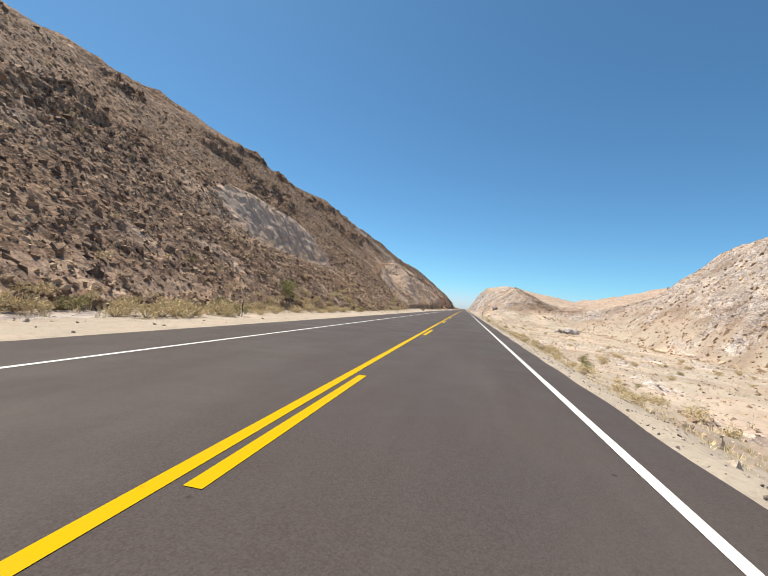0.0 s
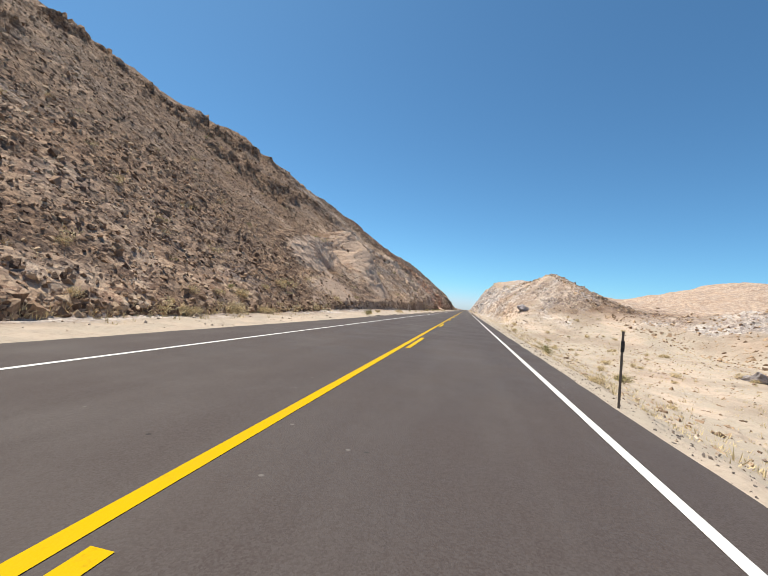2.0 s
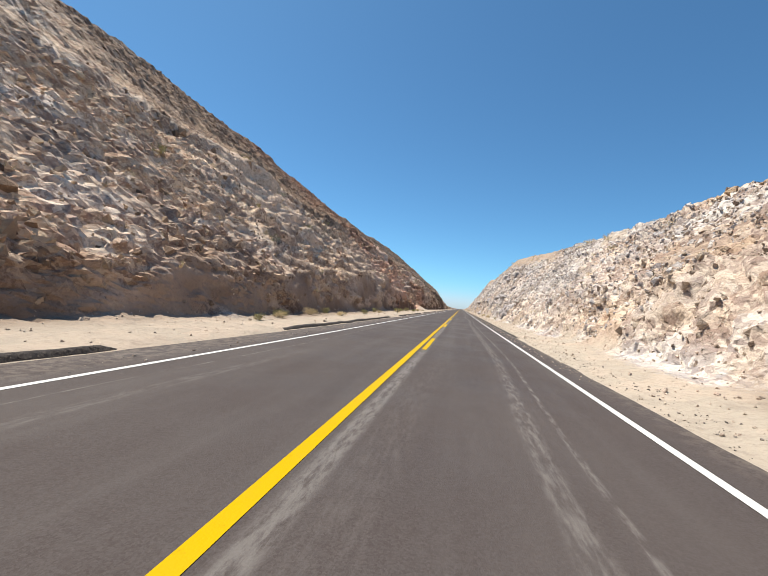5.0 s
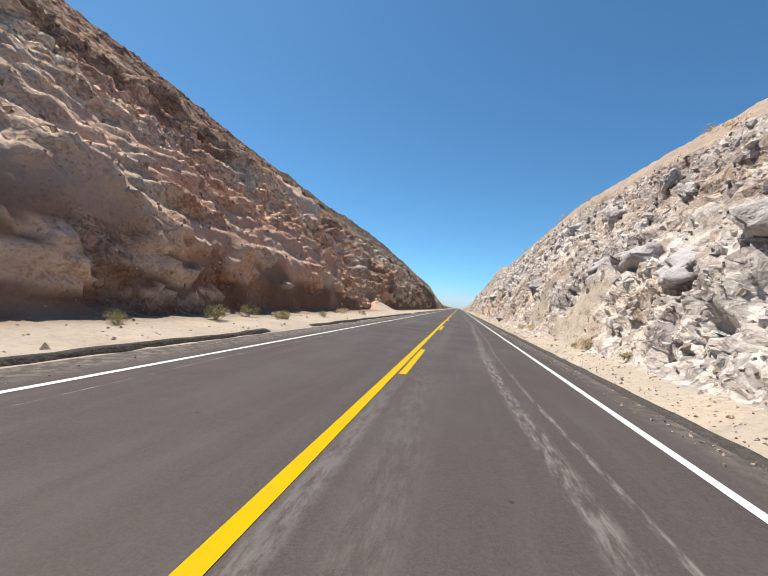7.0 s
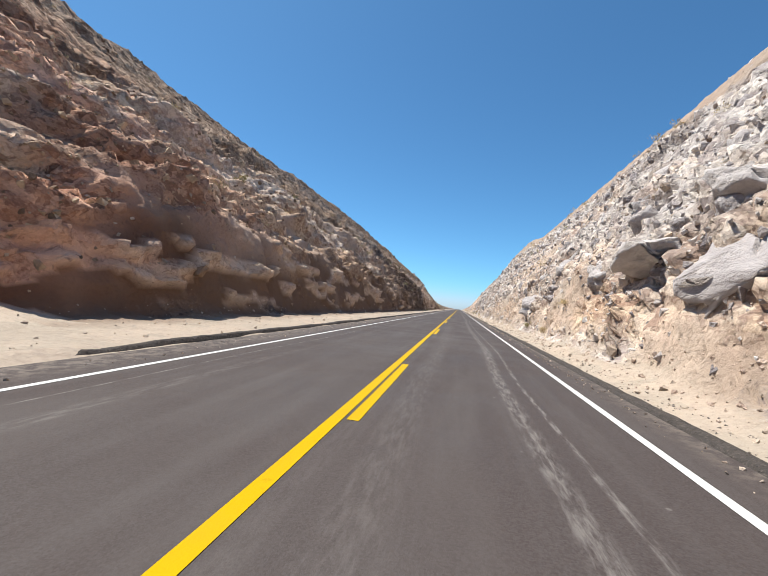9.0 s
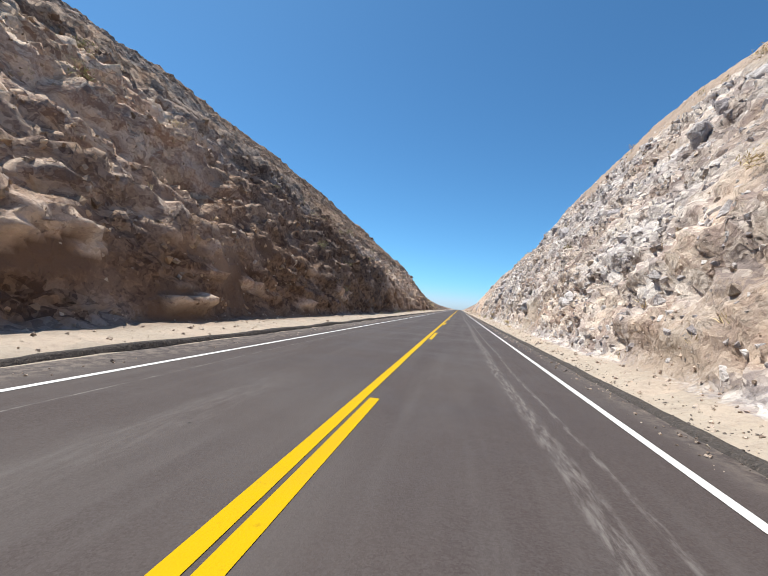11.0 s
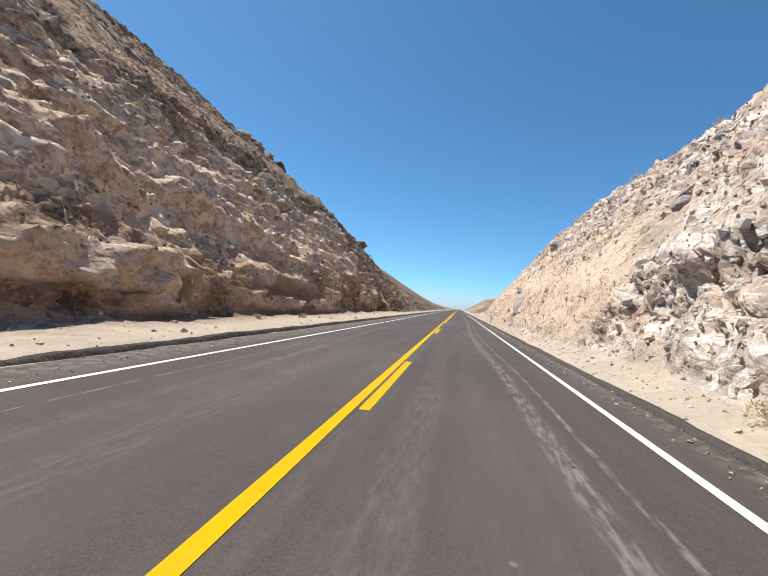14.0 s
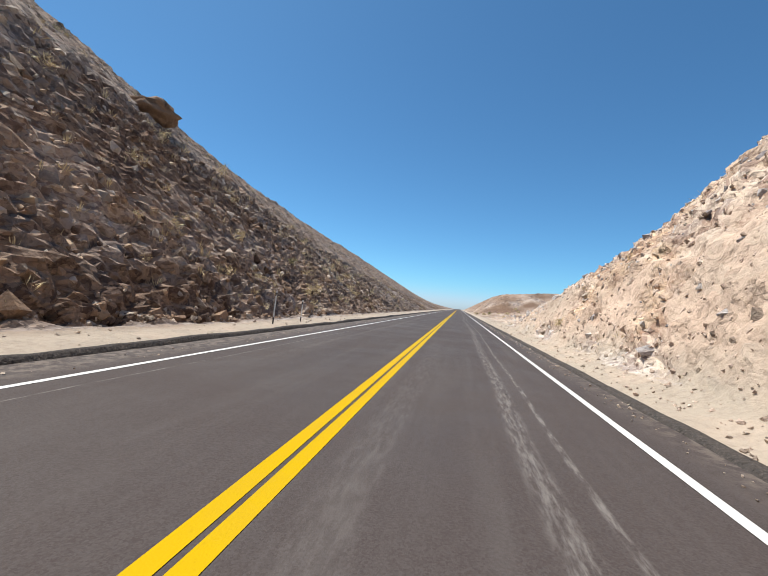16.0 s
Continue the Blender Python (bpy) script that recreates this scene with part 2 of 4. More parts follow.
    edge = s.math("MULTIPLY", s.range(s.math("ABSOLUTE", x), 3.6, 4.3), s.math("MULTIPLY", old, s.range(s.noise(5.0, 5.0, 0.7), 0.42, 0.6)))
    col = s.mix(s.math("MULTIPLY", edge, 0.3), col, (0.36, 0.30, 0.245))
    n = s.bump(grain, 0.55, 0.012)
    s.done(col, s.bump(wide, 0.2, 0.05, n), s.range(wide, 0.3, 0.7, 0.72, 0.9))
    return m


def make_paint(name, base, worn):
    m, s = material(name, 0.6)
    wear = s.noise(7.0, 6.0, 0.75)
    col = s.mix(s.range(wear, 0.58, 0.72, 0.0, 0.55), base, worn)
    col = s.mix(s.range(s.noise(1.3, 4.0), 0.4, 0.75, 0.0, 0.15), col, s.mix(0.5, col, (0.16, 0.12, 0.08)))
    s.bsdf.inputs["Specular IOR Level"].default_value = 0.06
    s.done(col, s.bump(s.noise(60.0, 3.0), 0.4, 0.006))
    return m


def make_plant(name, a, b):
    m, s = material(name, 0.85)
    info = s.add("ShaderNodeObjectInfo").outputs["Random"]
    isle = s.add("ShaderNodeNewGeometry").outputs["Random Per Island"]
    col = s.mix(isle, a, b)
    col = s.mix(s.math("MULTIPLY", info, 0.3), col, (0.36, 0.28, 0.16))
    s.done(col)
    s.bsdf.inputs["Subsurface Weight"].default_value = 0.0
    return m


def make_plain(name, color, rough=0.6, metal=0.0):
    m, s = material(name, rough)
    s.bsdf.inputs["Metallic"].default_value = metal
    s.done(s.mix(s.range(s.noise(18.0, 5.0, 0.7), 0.45, 0.7, 0.0, 0.4), color, (0.22, 0.19, 0.16)))
    return m


EARTH = make_earth()
RUBBLE = make_stone("rubble", (0.24, 0.18, 0.14), (0.66, 0.54, 0.43))
DARK_RUBBLE = make_stone("dark_rubble", (0.075, 0.043, 0.030), (0.37, 0.235, 0.145))
BROWN_RUBBLE = make_stone("brown_rubble", (0.18, 0.108, 0.068), (0.64, 0.46, 0.305))
PINK_RUBBLE = make_stone("pink_rubble", (0.46, 0.34, 0.27), (0.78, 0.62, 0.51))
GREY_ROCK = make_stone("grey_rock", (0.29, 0.26, 0.262), (0.76, 0.70, 0.655))
ASPHALT = make_asphalt()
BOULDER_ROCK = make_stone("boulder_rock", (0.33, 0.30, 0.306), (0.58, 0.54, 0.522))
BERM = make_stone("asphalt_berm", (0.042, 0.035, 0.032), (0.068, 0.059, 0.053))
BERM_GRIT = make_stone("dark_grit", (0.12, 0.10, 0.09), (0.34, 0.29, 0.25))
YELLOW = make_paint("yellow_paint", (0.51, 0.325, 0.0006), (0.34, 0.21, 0.006))
WHITE = make_paint("white_paint", (0.6, 0.6, 0.585), (0.40, 0.39, 0.37))
DRY = make_plant("dry_brush", (0.74, 0.61, 0.37), (0.54, 0.43, 0.25))
GREEN = make_plant("green_brush", (0.22, 0.22, 0.09), (0.36, 0.32, 0.14))
TWIG = make_plain("twig", (0.33, 0.26, 0.17), 0.9)
STEEL = make_plain("dull_steel", (0.16, 0.13, 0.11), 0.7, 0.3)
POST_WHITE = make_plain("post_white", (0.72, 0.72, 0.70))
POST_BLACK = make_plain("post_black", (0.03, 0.03, 0.03))


# ---------------------------------------------------------------- mesh helpers
def mesh_from(name, verts, faces, mat, smooth=False):
    me = bpy.data.meshes.new(name)
    me.from_pydata(verts, [], faces)
    me.materials.append(mat)
    if smooth:
        me.polygons.foreach_set("use_smooth", [True] * len(me.polygons))
    me.update()
    return me


def mesh_fast(name, co, faces, mat, smooth=False):
    """A large mesh from arrays: co (n, 3), faces (m, 3 or 4)."""
    me = bpy.data.meshes.new(name)
    k = faces.shape[1]
    me.vertices.add(len(co))
    me.vertices.foreach_set("co", co.astype(np.float32).ravel())
    me.loops.add(faces.size)
    me.loops.foreach_set("vertex_index", faces.astype(np.int32).ravel())
    me.polygons.add(len(faces))
    me.polygons.foreach_set("loop_start", np.arange(0, faces.size, k, dtype=np.int32))
    me.materials.append(mat)
    me.update(calc_edges=True)
    me.polygons.foreach_set("use_smooth", np.full(len(faces), smooth))
    return me


def part(name, bm, mat, parent, label=""):
    me = bpy.data.meshes.new(name)
    bm.to_mesh(me)
    bm.free()
    me.materials.append(mat)
    ob = new(name, me)
    ob.parent = parent
    return tagged(ob, label)


# ---------------------------------------------------------------- the ground either side of the road
def knots(*rows):
    """Rows: place along the road, then side and height of each corner of the cross-section."""
    a = np.array(rows, float)
    y = np.arange(-80, 1101, 1.0)
    out = np.stack([np.interp(y, a[:, 0], a[:, 1 + k]) for k in range(a.shape[1] - 1)], 1)
    w = np.exp(-0.5 * (np.arange(-6, 7) / 1.8) ** 2)
    pad = np.pad(out, ((6, 6), (0, 0)), "edge")
    out = np.stack([np.convolve(pad[:, k], w / w.sum(), "valid") for k in range(out.shape[1])], 1)
    return y, out


def stations(step):
    return np.concatenate([np.arange(-70, -6, 2.0), np.arange(-6, 440, step), np.arange(440, 600, 0.8), np.arange(600, 1001, 4.0)])


ALONG = stations(0.215)

LEFT_TOE = knots((-80, 11), (0, 10.8), (20, 12.5), (48, 9.6), (90, 10.2), (105, 10.4), (125, 8.6), (145, 7.4), (190, 8.0), (215, 8.6), (221, 9.8),
                 (229, 9.4), (236, 7.2), (290, 6.6), (315, 5.7), (335, 6.3), (361, 8.0), (366, 7.2), (390, 8.0), (396, 7.8), (400, 6.6), (600, 7.0), (1100, 8))
LEFT_WALL = knots((-80, .4), (80, .4), (88, 1.0), (130, 1.6), (150, 2.6), (162, 3.2), (168, 4.4), (184, 4.4), (195, 3.8), (206, 3.8), (212, 2.6), (219, .8), (229, .9), (235, 4.4),
                  (256, 4.2), (268, 2.8), (295, 3.0), (305, 4.6), (326, 4.4), (334, 2.6), (352, 2.4), (364, 2.4), (390, 2.0), (396, .5), (405, .3), (1100, .3))
LEFT_MID = knots((-80, 29, 14.5), (60, 28.5, 14.2), (115, 26.5, 13.4), (150, 20, 13), (215, 18.8, 13), (300, 18.0, 13), (350, 17, 12.4), (392, 16, 12.2),
                 (404, 15.5, 10.6), (415, 15.5, 9.0), (435, 16, 7.3), (470, 17, 6.2), (520, 18, 5.4), (640, 20, 4.2), (1100, 24, 2))
LEFT_TOP = knots((-80, 27), (35, 27.6), (60, 29.5), (80, 30.8), (104, 29.6), (118, 30.6), (138, 31.8), (200, 32.2), (262, 31.3), (300, 31.6), (350, 34.4), (395, 34), (412, 31), (428, 28.6),
                 (448, 25.8), (475, 23.6), (505, 22.4), (550, 21.3), (640, 18), (800, 9), (1100, 4))
LEFT_EDGE = knots((-80, 6.5), (60, 6.1), (95, 6.0), (132, 4.85), (145, 4.65), (1100, 4.65))

# side, height of four corners right of the verge
RIGHT_FOOT = knots((-80, 6.4, -0.7), (30, 6.4, -0.8), (60, 6.4, -0.8), (80, 6.4, -0.7), (96, 6.6, -0.5), (108, 7.0, -0.2), (128, 7.0, 0.2), (140, 6.6, 0.3), (156, 6.0, 0.3), (170, 5.8, 0.3), (185, 5.5, 0.3), (203, 5.4, 0.3), (250, 5.4, 0.3), (330, 5.7, 0.3), (350, 5.6, 0.3), (363, 5.4, 0.3), (380, 5.3, 0.3), (400, 5.3, 0.3), (410, 5.4, 0.3), (420, 5.6, 0.3), (440, 6, 0.1), (498, 6, 0.1), (512, 6, 0.2), (760, 6, 0.2), (860, 6, 0), (1100, 6, 0))
RIGHT_BENCH = knots((-80, 10, -1.6), (30, 10, -1.7), (60, 10, -1.7), (80, 10, -1.6), (96, 10, -1.0), (108, 9, 1.0), (118, 9, 2.8), (128, 9, 3.6), (140, 8, 3.0), (156, 7.4, 2.6), (170, 7, 2.8), (185, 6.8, 3.0), (203, 6.4, 3.4), (220, 6.5, 3.6), (250, 6.3, 3.6), (300, 6.5, 3.4), (330, 6.6, 3.4), (350, 6.4, 3.0), (363, 6.4, 3.0), (380, 6.4, 3.2), (400, 6.4, 3.2), (410, 6.6, 2.8), (420, 7, 2.0), (440, 8, 0.4), (498, 8.2, 0.5), (512, 9, 2.6), (560, 9, 2.8), (760, 9, 2), (860, 9, 0.2), (1100, 9, 0))
RIGHT_SHOULDER = knots((-80, 28, -1.6), (30, 27, -2.0), (60, 27, -2.0), (80, 28, -1.6), (96, 26, -1.5), (108, 20, 2.2), (118, 18, 6.8), (128, 17, 9.4), (140, 14.5, 8.2), (156, 13.5, 8.5), (176, 13, 9.5), (186, 13, 10.4), (203, 13, 12), (220, 13, 13.4), (288, 13.0, 13.3), (297, 13.0, 14.52), (315, 13.0, 14.5), (323, 13.0, 14.2),
                       (328, 13, 12.7), (345, 13.0, 12.4), (352, 13.0, 13.09), (358, 13.0, 12.17), (363, 13, 11.3), (380, 13, 12.2), (392, 13.0, 11.64), (397, 13.0, 12.14), (404, 13.0, 10.44), (410, 13, 8.2), (420, 13, 5.0), (430, 13, 2.4), (440, 14, 1.4), (498, 15, 1.4), (512, 14, 6.6), (560, 15, 7.4), (760, 16, 6), (860, 16, 0.6), (1100, 16, 0.4))
RIGHT_CREST = knots((-80, 48, 8), (30, 44, 15), (60, 44, 17.3), (80, 45, 15), (96, 44, 7.5), (108, 32, 2.4), (118, 29, 2.2), (128, 30, 2.6), (140, 34, 4.2), (156, 26, 6.6), (170, 24, 8.8), (185, 24, 10), (203, 24, 13.5), (220, 24, 15), (300, 24, 15), (330, 24, 14.5), (350, 24, 13.5), (363, 24, 12.5), (380, 24, 13.5), (400, 24, 11), (410, 24, 8.2), (420, 24, 5), (430, 24, 2.4), (440, 26, 1.5), (498, 28, 2.2), (512, 30, 8.2), (560, 34, 9.4), (760, 40, 8), (860, 40, 2), (1100, 40, 1))
RIGHT_FAR = knots((-80, 12, 16, 12), (60, 11, 14, 12), (80, 11, 14, 10), (100, 11, 14, 6), (150, 11, 14, 5.5), (190, 16, 20, 6), (220, 22, 26, 7), (260, 23, 28, 8), (300, 20, 28, 8), (440, 6, 14, 3), (520, 8, 14, 8), (700, 10, 14, 9), (1100, 3, 6, 2))

# how stony, how pink and how dark the two sides are along the road, low and high on the slope
LEFT_ROCK = knots((-80, .75, .9), (50, .72, .85), (82, .75, .95), (118, .6, .95), (126, .5, .85), (150, .4, .85), (185, .3, .82), (232, .3, .8), (262, .3, .8), (295, .5, .75), (300, .95, .95),
                  (318, .85, .8), (322, .45, .85), (390, .42, .85), (399, .85, .85), (1100, .8, .8))
LEFT_WARM = knots((-80, .9, .9), (125, .9, .9), (205, 1, 1), (232, 1, .95), (262, .95, .95), (290, .75, .8), (300, .15, .4), (318, .15, .4), (322, .95, .95), (390, .95, .95), (399, .3, .5), (1100, .4, .6))
# low values along the cut, 140 to 390, also put shade into the bank's colour
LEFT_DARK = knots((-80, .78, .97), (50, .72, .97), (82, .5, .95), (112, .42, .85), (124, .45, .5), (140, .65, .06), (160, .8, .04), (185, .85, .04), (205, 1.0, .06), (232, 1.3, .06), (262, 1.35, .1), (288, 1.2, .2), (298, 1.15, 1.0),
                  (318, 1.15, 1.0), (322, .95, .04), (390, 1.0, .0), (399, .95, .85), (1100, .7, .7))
RIGHT_ROCK = knots((-80, .3, .35), (52, .3, .3), (62, 0, .06), (100, 0, .06), (107, .2, .4), (114, .6, .7), (140, .66, .75), (165, .62, .85), (185, .5, .9), (200, .5, .9), (216, .45, .85), (232, .55, .9),
                   (262, .5, .85), (300, .7, .9), (345, .7, .85), (360, .5, .75), (368, .42, .85), (402, .42, .8), (440, .3, .5), (1100, .3, .5))
RIGHT_WARM = knots((-80, 0, .1), (52, 0, .1), (100, 0, 0), (112, .4, .35), (165, .4, .2), (185, .35, .2), (200, .3, .15), (216, .6, .1), (232, .95, .1), (262, .9, .2), (300, .4, .15),
                   (345, .4, .2), (362, .8, .4), (372, .9, .6), (402, .9, .6), (440, .4, .5), (1100, .4, .5))
RIGHT_DARK = knots((-80, .06, .1), (52, .06, .1), (62, 0, 0), (104, 0, 0), (108, .2, .42), (128, .25, .42), (144, .06, .16), (185, .1, .2), (216, .1, .18), (262, .06, .14), (345, .04, .12), (430, 0, .08), (500, .6, .8), (1100, .6, .8))


def at(k, y):
    return [np.interp(y, k[0], k[1][:, j]) for j in range(k[1].shape[1])]


def side_of_road(name, sign, corners, counts, rock_knots, warm_knots, dark_knots, label, rough_low, coarse, patches, ys):
    """One side's ground as a grid: corners, (side, height) arrays along the road, joined by counts rows of faces."""
    n = len(ys)
    s, z, seg = [], [], []
    for k, c in enumerate(counts):
        (s0, z0), (s1, z1) = corners[k], corners[k + 1]
        for j in range(c if k < len(counts) - 1 else c + 1):
            u = j / c
            s.append(s0 + (s1 - s0) * u), z.append(z0 + (z1 - z0) * u), seg.append(k + u)
    s, z, seg = np.stack(s, 1), np.stack(z, 1), np.array(seg)
    for _ in range(2):  # round the corners a little
        z[:, 1:-1] = z[:, 1:-1] * 0.5 + (z[:, :-2] + z[:, 2:]) * 0.25
        s[:, 1:-1] = s[:, 1:-1] * 0.5 + (s[:, :-2] + s[:, 2:]) * 0.25
    base = np.stack([sign * s, np.repeat(ys[:, None], len(seg), 1), z], 2)
    du, dv = np.gradient(base, axis=1), np.gradient(base, axis=0)
    nor = np.cross(dv, du) if sign > 0 else np.cross(du, dv)
    nor /= np.linalg.norm(nor, axis=2, keepdims=True) + 1e-9
    nor = np.where(nor[:, :, 2:] < 0, -nor, nor)
    p = base.reshape(-1, 3)
    nor = nor.reshape(-1, 3)
    along, lift = p[:, 1], np.tile(seg, n)
    (low, high), (warm_low, warm_high), (dark_low, dark_high) = (at(q, along) for q in (rock_knots, warm_knots, dark_knots))
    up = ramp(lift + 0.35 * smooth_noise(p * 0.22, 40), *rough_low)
    rock = np.clip(low + (high - low) * up + 0.42 * layered(p * np.array((0.5, 0.28, 0.5)), 3, 50), 0, 1)
    warm = np.clip(warm_low + (warm_high - warm_low) * up + 0.4 * smooth_noise(p * np.array((.3, .16, .5)), 60), 0, 1)
    if sign > 0:
        rock = np.clip(rock + 0.5 * ramp(lift, 4.05, 4.4) * (1 - ramp(along, 110, 140)), 0, 1)
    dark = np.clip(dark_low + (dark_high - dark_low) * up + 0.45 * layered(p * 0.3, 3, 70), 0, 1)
    if sign < 0:  # the old varnished slope above the cut
        crest = ramp(lift + 0.12 * smooth_noise(p * 0.4, 44), 3.78, 3.93) * ramp(along, 140, 160)
        rock, dark = rock + (0.9 - rock) * crest, dark + (0.8 - dark) * crest
        outcrops = ramp(layered(p * np.array((.10, .07, .16)), 3, 46), 0.12, 0.36) * ramp(lift, 3.5, 4.2) * (1 - ramp(along, 125, 150))
        rock, dark = rock + (1 - rock) * outcrops, dark + (1 - dark) * outcrops
        rim = 0.8 * ramp(lift + 0.15 * smooth_noise(p * 0.3, 45), 3.85, 4.2) * (1 - ramp(along, 130, 150))
        rock, dark = rock + (0.95 - rock) * rim, dark + (0.95 - dark) * rim
    else:
        strip = ramp(lift + 0.15 * smooth_noise(p * 0.3, 47), 3.78, 3.9) * (1 - ramp(lift, 4.3, 4.7)) * ramp(along, 172, 185) * (1 - ramp(along, 352, 364))
        rock, warm, dark = rock + (0.12 - rock) * strip, warm + (0.4 - warm) * strip, dark + (0.38 - dark) * strip
        hills = ramp(lift, 4.7, 5.2)
        rock, warm, dark = rock + (0.6 - rock) * hills, warm + (0.65 - warm) * hills, dark + (0.28 - dark) * hills * ramp(along, 130, 160)
        dark = np.clip(dark + 0.15 * hills * ramp(along, 130, 160) + 0.35 * ramp(lift, 3.95, 4.3) * (1 - ramp(along, 130, 150)), 0, 1)
        dark = dark - np.clip(dark - 0.15, 0, 1) * ramp(lift, 5.2, 6.0) * (1 - ramp(along, 135, 155))
    for y, z, reach, tall, stony, red, brown in patches:  # bare scars and bands of other earth
        w = np.exp(-((along - y) / reach) ** 2 - ((p[:, 2] - z - 0.25 * smooth_noise(p * 0.4, 77) * tall) / tall) ** 2)
        w = ramp(w, 0.25, 0.6) * (1 - ramp(lift, 4.3, 4.7))
        rock, warm, dark = rock + (stony - rock) * w, warm + (red - warm) * w, dark + (brown - dark) * w
    if sign < 0:
        bank = np.maximum(np.exp(-((along - 48) / 13) ** 4 - ((p[:, 2] - 8.9 - 0.05 * (48 - along)) / 3.0) ** 4),
                          np.exp(-((along - 104) / 15) ** 4 - ((p[:, 2] - 4.9 - 0.16 * (along - 88)) / 1.9) ** 4))
        bank = ramp(bank * (1 + 0.45 * layered(p * 0.35, 3, 36)), 0.35, 0.65)
        cone = np.exp(-((along - 115 - 0.5 * (p[:, 2] - 5)) / 5) ** 2) * ramp(p[:, 2], 0.5, 3) * (1 - ramp(p[:, 2], 9, 13))
        gone = np.maximum(bank, ramp(cone, 0.3, 0.7))
        rock, warm, dark = rock + (0.42 - rock) * gone, warm + (1.0 - warm) * gone, dark + (0.36 - 0.14 * (along < 70) + 0.3 * (along < 70) * (1 - ramp(p[:, 2], 6.3, 8.6)) - dark) * gone
    verge = ramp(lift, 1.72, 2.06)
    warm *= 0.08 + 0.92 * ramp(lift, 1.9, 2.4)
    rock *= ramp(lift, 1.1, 2.05)
    dark *= ramp(lift, 1.3, 2.1)
    far = np.clip(lift - 4.2, 0, 2.6)
    dark = np.clip(dark + (0.12 if sign < 0 else 0.06 * ramp(along, 140, 160)) * (1 - ramp(lift, 1.6, 2.2)), 0, 1)
    # blocks of three sizes, slanting ledges, and soft unevenness
    bent = p + 0.22 * np.stack([smooth_noise(p * 1.1, 5 + q) for q in range(3)], 1)
    t1, s1, _, e1, u1 = broken(bent * np.array((.46, .36, .55)), 11)
    t2, s2, tone, e2, u2 = broken(bent * np.array((1.15, .9, 1.3)), 23)
    t3, s3, tone3, e3, u3 = broken(p * np.array((2.5, 2.0, 2.8)), 37)
    tone = 0.55 * tone + 0.45 * tone3
    slanted = p[:, 2] * 0.9 + 0.35 * along + 1.3 * smooth_noise(p * 0.25, 81)
    ledge = np.abs((slanted * 0.45) % 1.0 - 0.5) * 2
    hard = rock * verge
    cut = coarse(along) * (0.3 if sign > 0 else 0.5)  # blasted faces break into large blocks, natural slopes into small ones
    push = hard * (cut * ((0.45 if sign < 0 else 0.30) * (s1 - 0.5) + 0.22 * t1 + 0.16 * ramp(e1, 0, 0.22) + 0.20 * (s2 - 0.5) + 0.20 * t2) + 0.20 * ramp(e2, 0, 0.3) + 0.13 * (s3 - 0.5) + 0.16 * t3 + 0.12 * ramp(e3, 0, 0.35) - 0.3)
    bedded = ramp(along, 130, 165) * (1 - ramp(along, 390, 402))
    push += hard * (0.5 if sign < 0 else 0.3) * bedded * (ledge - 0.5)
    scarp = 0 * along
    # blocks and beds stand with steep fronts and flat tops
    front = ramp(lift, 2.1, 2.5) * (1 - ramp(lift, 5.0, 5.4))
    if sign < 0:
        def bed(q, a):
            """Rises slowly outwards, then falls back: a steep front and a flat top."""
            u = q % 1.0
            return np.where(u < 0.72, u / 0.72, (1 - u) / 0.28) * a

        sheared = p[:, 2] + 0.10 * along + 0.8 * layered(p * np.array((.25, .13, .3)), 3, 73)
        thick = ramp(smooth_noise(p * np.array((.16, .09, .3)), 74), -0.35, 0.35)
        thin = ramp(smooth_noise(p * np.array((.4, .25, .7)), 75), -0.4, 0.3)
        beds = bedded * ramp(lift, 2.95, 3.1) * (1 - ramp(lift, 4.15, 4.35)) * (1 - 0.35 * ramp(along, 325, 335))
        push += beds * (bed(sheared * 0.48, 0.75 * thick) + bed(sheared * 1.15 + 0.4, 0.36 * thin) - 0.4)
        push += front * (0.35 + 0.65 * hard) * (0.12 / 0.55 * u1 + 0.14 / 1.3 * u2 + 0.17 / 2.8 * u3) + beds * 0.3 * layered(p * np.array((1.3, .6, 1.6)), 3, 76)
    else:
        push += front * hard * (0.22 * cut / 0.55 * u1 + 0.2 / 1.3 * u2 + 0.25 / 2.8 * u3 + 0.22 * layered(p * 0.9, 4, 78))
    if sign < 0:
        # the talus is soft between its stones, but for jutting outcrops; a fluted scarp stands in it
        push *= 1 - 0.55 * (1 - ramp(along, 118, 140)) * (1 - outcrops)
        push += 0.9 * outcrops * (s1 - 0.3 + 0.7 * (s2 - 0.4))
        flute = np.abs(smooth_noise(np.stack([along * 0.55 + 0.3 * smooth_noise(p * 0.5, 31), 0 * along, p[:, 2] * 0.06], 1), 33))
        flute = 0.55 * ramp(flute, 0.0, 0.2)
        wavy = 2.2 * smooth_noise(p * np.array((.1, .13, .2)), 35)
        bowl = np.exp(-((along - 48 + wavy) / 13) ** 4 - ((p[:, 2] - 8.9 - 0.05 * (48 - along)) / 3.1) ** 4)
        sill = p[:, 2] - 4.9 - 0.16 * (along - 88) - 0.5 * wavy
        band = np.exp(-((along - 104) / 15) ** 4 - (sill / 1.8) ** 4)
        scarp = np.maximum(bowl, band)
        push += bowl * (2.2 * np.clip((p[:, 2] - 8.9) / 2.9, -1, 1) + 0.45 * flute) + band * (0.9 * np.clip(sill / 2.0, -1, 1) + 1.3 * flute)
